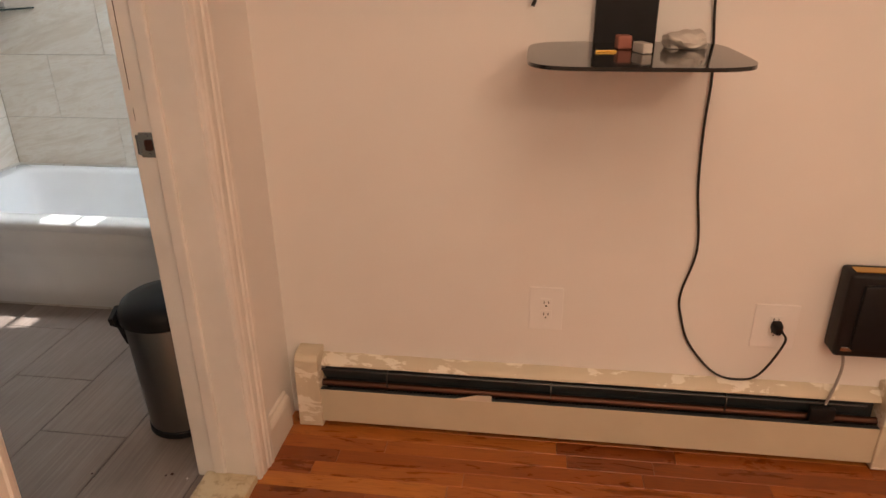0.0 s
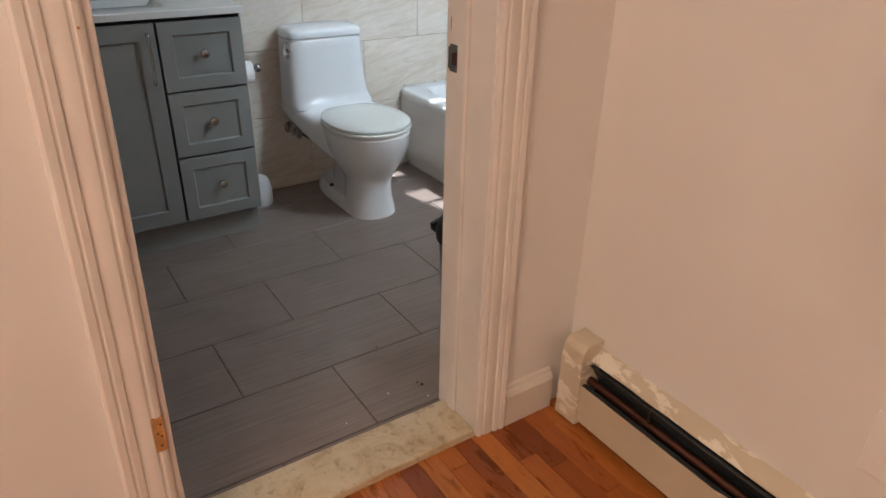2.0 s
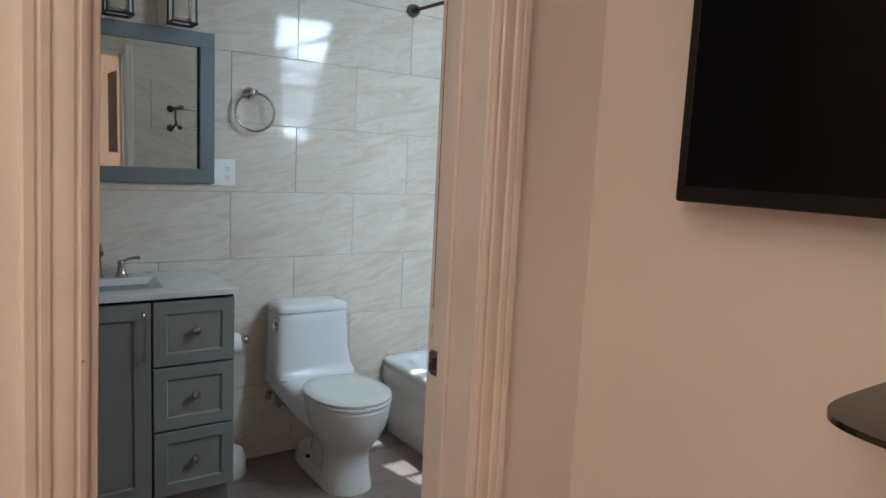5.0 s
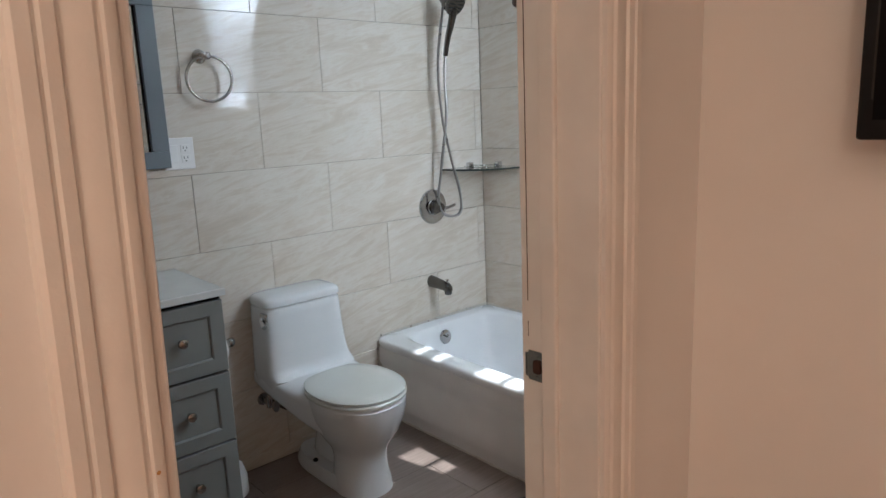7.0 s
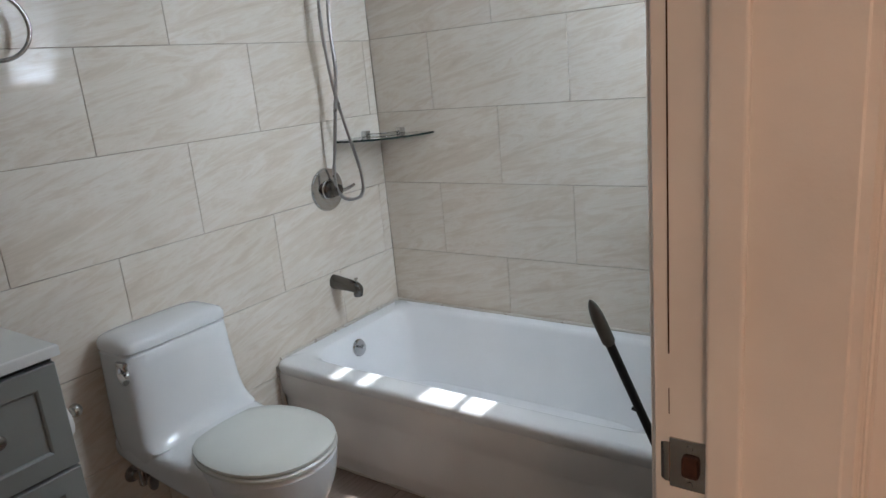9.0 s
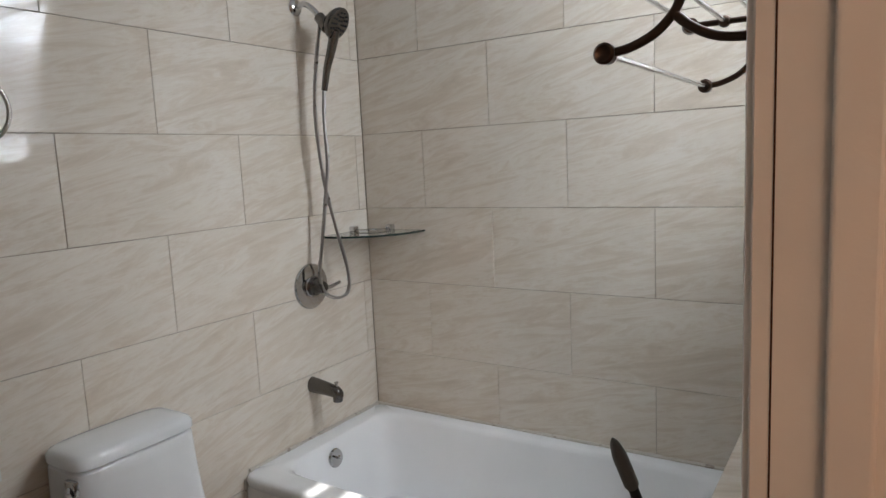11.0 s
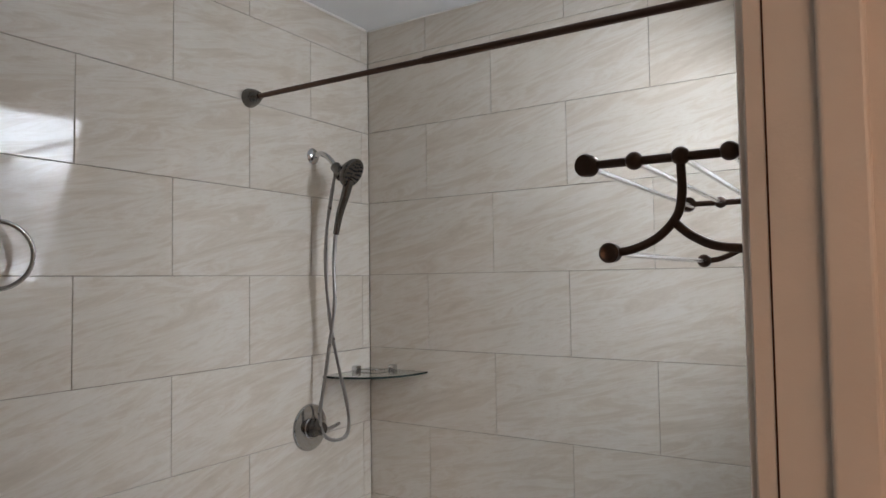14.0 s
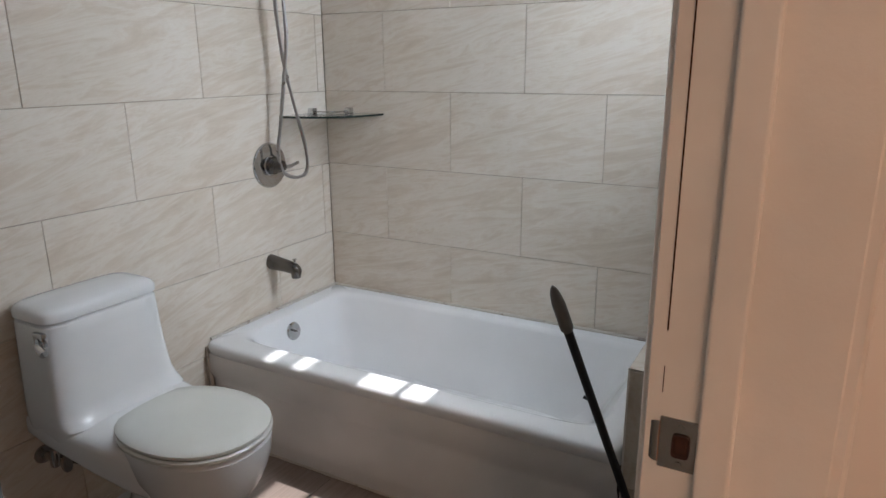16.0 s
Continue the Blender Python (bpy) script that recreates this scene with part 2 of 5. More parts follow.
def wpart(name, bm, mat, parent, label="", smooth=False):
    """A part modelled in world metres under a thing at its place."""
    ob = new(name, mesh_of(name, bm, mat, smooth))
    hang(parent, ob)
    if label:
        tagged(ob, label)
    return ob


def sub(name, bm, mat, parent, label="", smooth=False):
    """A piece of a part that sits at its thing's place with no turn of its own."""
    ob = new(name, mesh_of(name, bm, mat, smooth))
    ob.parent = parent
    if label:
        tagged(ob, label)
    return ob


def box(x0, x1, y0, y1, z0, z1, bevel=0.0, segs=2, bm=None):
    """A box, with rounded edges where bevel is given."""
    b = bmesh.new()
    bmesh.ops.create_cube(b, size=1.0, matrix=Matrix.Translation(((x0 + x1) / 2, (y0 + y1) / 2, (z0 + z1) / 2)) @ Matrix.Diagonal((abs(x1 - x0), abs(y1 - y0), abs(z1 - z0), 1)))
    if bevel:
        bmesh.ops.bevel(b, geom=list(b.edges), offset=bevel, segments=segs, profile=0.5, affect="EDGES")
    return b if bm is None else merge(bm, b)


def merge(bm, other):
    me = bpy.data.meshes.new("tmp")
    other.to_mesh(me)
    other.free()
    bm.from_mesh(me)
    bpy.data.meshes.remove(me)
    return bm


def loft(rings, caps=True, closed=True):
    """Skin a row of rings that have the same number of points."""
    b = bmesh.new()
    vs = [[b.verts.new(p) for p in r] for r in rings]
    n = len(rings[0])
    for a, c in zip(vs, vs[1:]):
        for i in range(n if closed else n - 1):
            j = (i + 1) % n
            b.faces.new((a[i], a[j], c[j], c[i]))
    if caps and closed:
        b.faces.new(list(reversed(vs[0])))
        b.faces.new(vs[-1])
    bmesh.ops.recalc_face_normals(b, faces=list(b.faces))
    return b


def oval(cx, cy, z, rx, ry, power=2.0, count=40):
    out = []
    for i in range(count):
        a = 2 * math.pi * i / count
        c, s = math.cos(a), math.sin(a)
        out.append(Vector((cx + rx * math.copysign(abs(c) ** (2 / power), c), cy + ry * math.copysign(abs(s) ** (2 / power), s), z)))
    return out


def lathe(profile, m=None, count=28):
    """Turn a profile of (radius, height) about z, then place it with m."""
    rings = [[Vector((r * math.cos(2 * math.pi * i / count), r * math.sin(2 * math.pi * i / count), h)) for i in range(count)] for r, h in profile]
    b = loft(rings)
    if m is not None:
        bmesh.ops.transform(b, matrix=m, verts=list(b.verts))
    return b


def smooth_path(points, steps=8):
    """A Catmull-Rom curve through points."""
    pts = [Vector(p) for p in points]
    pts = [2 * pts[0] - pts[1]] + pts + [2 * pts[-1] - pts[-2]]
    out = []
    for a, b, c, d in zip(pts, pts[1:], pts[2:], pts[3:]):
        for k in range(steps):
            t = k / steps
            out.append(0.5 * (2 * b + (c - a) * t + (2 * a - 5 * b + 4 * c - d) * t * t + (3 * b - a - 3 * c + d) * t ** 3))
    return out + [pts[-2]]


def tube(points, radius, count=10, steps=8):
    """A round bar along a smooth path; radius may be a function of 0..1."""
    path = smooth_path(points, steps) if steps else [Vector(p) for p in points]
    rings, side = [], None
    for i, p in enumerate(path):
        way = (path[min(i + 1, len(path) - 1)] - path[max(i - 1, 0)]).normalized()
        if side is None:
            side = way.orthogonal().normalized()
        side = (side - way * side.dot(way)).normalized()
        up = way.cross(side)
        r = radius(i / (len(path) - 1)) if callable(radius) else radius
        rings.append([p + r * (math.cos(2 * math.pi * k / count) * side + math.sin(2 * math.pi * k / count) * up) for k in range(count)])
    return loft(rings)


def turned(axis):
    """The turn that takes +z to axis."""
    return Vector(axis).to_track_quat("Z", "Y").to_matrix().to_4x4()


def ball(c, r, count=14):
    b = bmesh.new()
    bmesh.ops.create_uvsphere(b, u_segments=count, v_segments=count // 2 + 1, radius=r, matrix=Matrix.Translation(c))
    return b


def extrude_profile(points, z0, z1, place):
    """A moulding: the outline points (a, b) run from z0 to z1, each placed by place(a, b, z)."""
    return loft([[place(a, b, z) for a, b in points] for z in (z0, z1)])


# ---- the setting ----
CEILZ, TY = 2.645, 1.665
WX, NY, SY = -2.4, 2.972, 0.37          # tiled faces of the bathroom: west, north, south
DX, RX = -0.672, -0.497                  # bathroom and room faces of the door wall
OY0, OY1, OZ = 0.614, 1.334, 2.03       # the doorway
WY0, WY1, WZ0, WZ1 = 2.27, 2.63, 1.47, 2.50


def setting(name, bm, mat, label, category):
    return tagged(part(name, bm, mat, None), label, category, kind="structure")


wall_west = setting("wall_west", box(WX - 0.14, WX - 0.006, SY - 0.12, NY + 0.13, -0.1, CEILZ), GROUT, "bathroom wall in large glossy cream streaked tiles", "wall")
wall_north = setting("wall_north", box(WX, DX + 0.1, NY + 0.006, NY + 0.13, -0.1, CEILZ), GROUT, "bathroom wall above the tub in cream streaked tiles", "wall")
wall_south = setting("wall_south", box(WX, DX + 0.006, SY - 0.12, SY - 0.006, -0.1, CEILZ), GROUT, "bathroom end wall in cream streaked tiles", "wall")
b = bmesh.new()
for y0, y1, z0, z1 in ((-2.6, OY0 - 0.02, -0.1, CEILZ), (OY1 + 0.02, TY + 0.12, -0.1, CEILZ), (OY0 - 0.02, OY1 + 0.02, OZ + 0.02, CEILZ)):
    box(DX + 0.006, RX, y0, y1, z0, z1, bm=b)
wall_door = setting("wall_door", b, WALL, "white painted wall with the bathroom doorway", "wall")
b = bmesh.new()
for y0, y1, z0, z1 in ((TY + 0.12, WY0, -0.1, CEILZ), (WY1, NY + 0.006, -0.1, CEILZ), (WY0, WY1, -0.1, WZ0), (WY0, WY1, WZ1, CEILZ)):
    box(DX + 0.006, DX + 0.1, y0, y1, z0, z1, bm=b)
wall_window = setting("wall_window", b, GROUT, "bathroom outer wall with the small window", "wall")
wall_tv = setting("wall_tv", box(RX, 3.2, TY, TY + 0.12, -0.1, CEILZ), WALL, "white painted wall behind the television", "wall")
wall_east = setting("wall_east", box(3.2, 3.32, -2.6, TY + 0.12, -0.1, CEILZ), WALL, "white painted room wall", "wall")
wall_back = setting("wall_back", box(DX, 3.32, -2.72, -2.6, -0.1, CEILZ), WALL, "white painted room wall", "wall")
ceiling = setting("ceiling", box(DX + 0.05, 3.32, -2.72, TY + 0.12, CEILZ, CEILZ + 0.1), CEIL, "white painted room ceiling", "ceiling")
ceiling_bathroom = setting("ceiling_bathroom", box(WX - 0.14, DX + 0.05, SY - 0.12, NY + 0.13, CEILZ, CEILZ + 0.1), CEIL, "satin white bathroom ceiling", "ceiling")
floor = setting("floor", box(RX, 3.2, -2.6, TY, -0.1, -0.006), OAKGAP, "strip hardwood floor with an orange-brown varnish", "floor")
floor_bathroom = setting("floor_bathroom", box(WX - 0.02, -0.645, SY - 0.02, NY + 0.02, -0.1, -0.003), FGROUT, "bathroom floor in grey wood-look tiles", "floor")

SADX = -0.644                            # bathroom edge of the saddle
# marble saddle in the doorway, with chipped front edge
b = box(SADX, RX + 0.006, OY0 - 0.030, OY1 - 0.001, -0.02, 0.022, 0.004, 2)
bmesh.ops.subdivide_edges(b, edges=[e for e in b.edges if e.calc_length() > 0.4], cuts=24)
for v in b.verts:
    if v.co.z > 0 and v.co.x > RX - 0.01:
        v.co.z -= 0.005 * max(0, noise.noise(v.co * 22))
        v.co.x -= 0.006 * max(0, noise.noise(v.co * 30))
tagged(part("threshold", b, MARBLE, None), "worn cream marble saddle in the doorway", "threshold", kind="structure")

# door frame: jambs with stops, profiled casings on both faces
frame_door = thing("door_frame", -0.63, 0.99, 0, "white glossy painted door frame, worn, with no door hung", "door frame", kind="structure")
JT = 0.02
for y0, y1 in ((OY0 - JT, OY0), (OY1, OY1 + JT)):
    wpart("jamb", box(DX - 0.001, RX + 0.002, y0, y1, 0.0, OZ, 0.002, 1), TRIM, frame_door)
wpart("head_jamb", box(DX + 0.012, RX + 0.002, OY0 - JT, OY1 + JT, OZ, OZ + JT, 0.002, 1), TRIM, frame_door)
for y0, y1 in ((OY0 - 0.001, OY0 + 0.011), (OY1 - 0.011, OY1 + 0.001)):
    wpart("stop", box(-0.617, RX + 0.0025 if y0 < 1 else -0.582, y0, y1, 0.0225, OZ, 0.004, 3), TRIM, frame_door)
CASING = ((0, 0), (0, 0.011), (0.006, 0.014), (0.014, 0.015), (0.017, 0.011), (0.021, 0.011), (0.026, 0.0155), (0.050, 0.017), (0.058, 0.014), (0.061, 0.014), (0.064, 0.019), (0.078, 0.021), (0.082, 0.017), (0.085, 0.017), (0.088, 0.021), (0.104, 0.022), (0.110, 0.018), (0.112, 0))
CASING = tuple((a * 0.79, d) for a, d in CASING)
for side in (-1, 1):
    edge = OY0 - 0.004 if side < 0 else OY1 + 0.004
    wpart("casing", extrude_profile(CASING, 0.0, OZ + 0.092, lambda a, d, z: Vector((RX + d, edge + side * a, z))), TRIM, frame_door, smooth=True)
    wpart("bathroom_casing", extrude_profile([(a * 0.55, d * 0.5) for a, d in CASING], 0.0, OZ + 0.06, lambda a, d, z: Vector((DX - d, edge + side * (a + 0.004), z))), TRIM, frame_door, smooth=True)
wpart("head_casing", extrude_profile(CASING, OY0 - 0.004, OY1 + 0.004, lambda a, d, y: Vector((RX + d, y, OZ + 0.003 + a))), TRIM, frame_door, smooth=True)
# strike plate let into the latch-side jamb
SX, SZ = -0.634, 0.988
b = box(SX - 0.022, SX + 0.020, OY1 - 0.0025, OY1 + 0.001, SZ - 0.030, SZ + 0.030, 0.001, 1)
plate = wpart("strike_plate", b, NICKEL, frame_door, "tarnished metal strike plate")
lip_rows = [(0.0, 0.0, 0.024), (0.005, 0.0003, 0.024), (0.009, 0.002, 0.022), (0.012, 0.005, 0.018), (0.013, 0.009, 0.012)]
sub("lip", loft([[Vector((SX - 0.022 - dx + k * 0.0018, OY1 - 0.0025 + dy + k * 0.001, SZ + q)) for k, q in ((0, -h), (0, -h / 2), (0, h / 2), (0, h), (1, h), (1, -h))] for dx, dy, h in lip_rows]), NICKEL, plate, "", True)
wpart("latch_hole", box(SX - 0.008, SX + 0.010, OY1 - 0.0035, OY1 - 0.002, SZ - 0.013, SZ + 0.013, 0.004, 2), painted("latch_hole_wood", (0.05, 0.018, 0.01), 0.8, 0.4, 60), frame_door, "raw brown hole behind the plate")
for dz in (-0.022, 0.022):
    wpart("screw", lathe([(0.0035, 0), (0.003, 0.001)], Matrix.Translation((SX, OY1 - 0.0025, SZ + dz)) @ turned((0, -1, 0)), 10), NICKEL, frame_door)
for hz in (0.395, 1.75):
    wpart("hinge_mortise", box(RX + 0.002, RX + 0.0158, OY0 - 0.022, OY0 - 0.0028, hz - 0.04, hz + 0.04), RAWWOOD, frame_door, "bare orange wood where a hinge was")
    for k, (dy, dz) in enumerate(((-0.007, 0.024), (-0.014, 0.004), (-0.008, -0.004), (-0.011, -0.026))):
        wpart("screw_hole", lathe([(0.0022, 0), (0.0022, 0.0008)], Matrix.Translation((RX + 0.0155, OY0 + dy - 0.001, hz + dz)) @ turned((1, 0, 0)), 10), SPECK, frame_door)
OPENJOINT = material("open_joint", (0.05, 0.02, 0.012), 0.9)
for z0, z1, w in ((1.045, 1.075, 0.0008), (1.115, OZ, 0.0015)):
    wpart("jamb_seam", box(DX + 0.0158 - w / 2, DX + 0.0158 + w / 2, OY1 - 0.0008, OY1 + 0.002, z0, z1), OPENJOINT, frame_door, "dark open joint in the jamb")

for ny, nz in ((OY0 - 0.012, 1.135),):
    wpart("nail_hole", lathe([(0.0022, 0), (0.0016, 0.0006)], Matrix.Translation((RX + 0.0148, ny, nz)) @ turned((1, 0, 0)), 10), RAWWOOD, frame_door, "small brown nail hole")

# the hinge side leans with the old wall
for part_ob in frame_door.children:
    for v in part_ob.data.vertices:
        if v.co.y < 0.9:
            v.co.y += 0.022 * v.co.z - 0.037

# baseboard between casing and heater
BASE = ((0, 0), (0.020, 0), (0.020, 0.100), (0.016, 0.110), (0.009, 0.118), (0.007, 0.127), (0.0, 0.130))
b = loft([[Vector((RX + d, y, z)) for d, z in BASE] for y in (OY1 + 0.093, TY - 0.072)])
tagged(part("baseboard", b, WORN, None), "white baseboard with chipped paint", "baseboard", kind="structure")
b = loft([[Vector((RX + d, y, z)) for d, z in BASE] for y in (-2.6, OY0 - 0.125)])
tagged(part("baseboard", b, WORN, None), "white baseboard with chipped paint", "baseboard", kind="structure")

# window over the tub's end
window_1 = thing("window_1", DX + 0.05, 2.45, WZ0, "small white bathroom window with a lowered blind", "window", kind="structure")
b = bmesh.new()
for y0, y1, z0, z1 in ((WY0, WY0 + 0.03, WZ0, WZ1), (WY1 - 0.03, WY1, WZ0, WZ1), (WY0 + 0.03, WY1 - 0.03, WZ0, WZ0 + 0.03), (WY0 + 0.03, WY1 - 0.03, WZ1 - 0.03, WZ1)):
    box(DX + 0.03, DX + 0.09, y0, y1, z0, z1, bm=b)
wpart("window_frame", b, TRIM, window_1)
wpart("meeting_rail", box(DX + 0.04, DX + 0.08, WY0 + 0.03, WY1 - 0.03, 1.93, 1.965, 0.002, 1), TRIM, window_1)
for z0, z1 in ((WZ0 + 0.03, 1.93), (1.965, WZ1 - 0.03)):
    pane = wpart("pane", box(DX + 0.058, DX + 0.062, WY0 + 0.03, WY1 - 0.03, z0, z1), PANE, window_1)
    pane.visible_shadow = False
wpart("window_sill", box(DX - 0.02, DX + 0.03, WY0 - 0.02, WY1 + 0.02, WZ0 - 0.025, WZ0 - 0.001, 0.004, 2), TRIM, window_1)
blind = thing("window_blind", DX + 0.02, 2.45, WZ1 - 0.03, "white slatted blind half let down before the window", "blind")
wpart("headrail", box(DX + 0.004, DX + 0.028, WY0 + 0.004, WY1 - 0.004, WZ1 - 0.035, WZ1 - 0.004, 0.002, 1), BLIND, blind)
slat = box(-0.0125, 0.0125, WY0 + 0.006 - 2.45, WY1 - 0.006 - 2.45, -0.0006, 0.0006)
slat_mesh = mesh_of("slat", slat, BLIND)
z = WZ1 - 0.05
while z > 1.665:
    shut = 1.955 < z < 2.025 or 2.06 < z < 2.125 or 2.225 < z < 2.31
    s = new("slat", slat_mesh)
    s.matrix_local = pose(DX + 0.016, 2.45, z, 0, 24 if shut else -52, 0)
    hang(blind, s)
    z -= 0.0225
wpart("bottom_rail", box(DX + 0.006, DX + 0.026, WY0 + 0.006, WY1 - 0.006, 1.638, 1.652, 0.002, 1), BLIND, blind)

# tiled ledge at the tub's end
LX, LY, LZ = -0.891, 2.230, 0.645
ledge = setting("tub_ledge", box(LX + 0.006, DX, LY + 0.006, NY, 0.0, LZ - 0.006), GROUT, "low tiled ledge at the foot of the tub", "ledge")
part("tile", box(LX, LX + 0.0055, LY + 0.002, NY - 0.001, 0.44, LZ - 0.001, 0.001, 1), WTILE_W, ledge)
part("tile", box(LX, DX - 0.001, LY + 0.002, NY - 0.001, LZ - 0.0055, LZ, 0.001, 1), WTILE_N, ledge)
part("tile", box(LX + 0.001, DX - 0.001, LY, LY + 0.0055, 0.306, LZ - 0.006, 0.001, 1), WTILE_N, ledge)
part("tile", box(LX + 0.001, DX - 0.001, LY, LY + 0.0055, 0.001, 0.303, 0.001, 1), WTILE_N, ledge)
part("edge_trim", box(LX - 0.001, LX + 0.004, LY - 0.001, LY + 0.004, 0.0, LZ + 0.001), TRIM, ledge)


# ---- bathroom things ----
def tub():
    t = thing("bathtub", -1.64, 2.58, 0, "white enamelled alcove bathtub with sun patches on its rim", "bathtub")
    x0, x1, y0, y1, zr = WX + 0.002, LX - 0.002, 2.205, NY - 0.002, 0.42
    n = 96

    def ring(dx0, dx1, dy0, dy1, z, power):
        a0, a1, c0, c1 = x0 + dx0, x1 - dx1, y0 + dy0, y1 - dy1
        return oval((a0 + a1) / 2, (c0 + c1) / 2, z, (a1 - a0) / 2, (c1 - c0) / 2, power, n)

    rings = [ring(0, 0, 0.016, 0, zr - 0.056, 40), ring(0, 0, 0.008, 0, zr - 0.046, 40), ring(0, 0, 0.002, 0, zr - 0.032, 40), ring(0, 0, 0, 0, zr - 0.020, 40), ring(0, 0, 0.003, 0, zr - 0.009, 38), ring(0.001, 0.001, 0.010, 0.001, zr - 0.003, 36), ring(0.003, 0.003, 0.022, 0.003, zr, 30),
             ring(0.06, 0.06, 0.075, 0.05, zr + 0.001, 12), ring(0.075, 0.075, 0.088, 0.06, zr - 0.004, 10), ring(0.085, 0.09, 0.097, 0.068, zr - 0.02, 9),
             ring(0.105, 0.15, 0.112, 0.085, zr - 0.12, 8), ring(0.125, 0.22, 0.13, 0.105, zr - 0.24, 7), ring(0.15, 0.28, 0.155, 0.13, zr - 0.31, 6), ring(0.22, 0.36, 0.22, 0.2, zr - 0.335, 5)]
    bm = loft(rings, caps=False)
    f = bm.faces.new([v for v in bm.verts][-n:])
    bmesh.ops.recalc_face_normals(bm, faces=list(bm.faces))
    rim = wpart("basin", bm, ENAMEL, t, "glossy white basin", True)
    # apron: a shallow recessed panel below a rolled rim, toe set back
    rows = ((0.016, zr - 0.045), (0.0145, zr - 0.058), (0.014, zr - 0.075), (0.014, 0.30), (0.028, 0.275), (0.030, 0.25), (0.032, 0.09), (0.045, 0.06), (0.058, 0.0))
    bm = loft([[Vector((x, y0 + d, z)) for d, z in rows] for x in [x0 + 0.004 + (x1 - x0 - 0.008) * i / 24 for i in range(25)]], caps=False, closed=False)
    bmesh.ops.solidify(bm, geom=list(bm.faces), thickness=0.004)
    wpart("apron", bm, APRON, t, "white enamel apron with a long pressed crease", True)
    wpart("apron_seam", box(x0 - 0.0005, x0 + 0.006, y0 + 0.004, y0 + 0.012, 0.0, zr - 0.02), CAULK, t)
    pts = []
    for a, c in (((x0, NY - 0.006), (x1, NY - 0.006)), ((WX + 0.005, y0 + 0.03), (WX + 0.005, NY))):
        way = [(a[0] + (c[0] - a[0]) * i / 40, a[1] + (c[1] - a[1]) * i / 40, zr + 0.003) for i in range(41)]
        wpart("caulk", tube(way, lambda k: 0.0065 + 0.003 * noise.noise((k * 30, 1.7, 0)), 6, 0), CAULK, t, "grey mildewed caulk line", True)
    wpart("caulk", tube([(x0 + (x1 - x0) * i / 40, y0 + 0.056, 0.002) for i in range(41)], lambda k: 0.008 + 0.004 * noise.noise((k * 40, 4.7, 0)), 6, 0), CAULK, t, "stained caulk at the floor", True)
    m = Matrix.Translation((WX + 0.098, 2.567, 0.352)) @ turned((1, 0, 0.16))
    plate = wpart("overflow_plate", lathe([(0.0, 0), (0.036, 0), (0.037, 0.004), (0.033, 0.010), (0.015, 0.013), (0.0, 0.013)], m), CHROME, t, "round chrome overflow plate", True)
    wpart("trip_lever", tube([m @ Vector((0, 0, 0.012)), m @ Vector((0.002, 0.003, 0.026)), m @ Vector((-0.010, 0.012, 0.034))], 0.005, 8), CHROME, t, "", True)
    return t


tub()


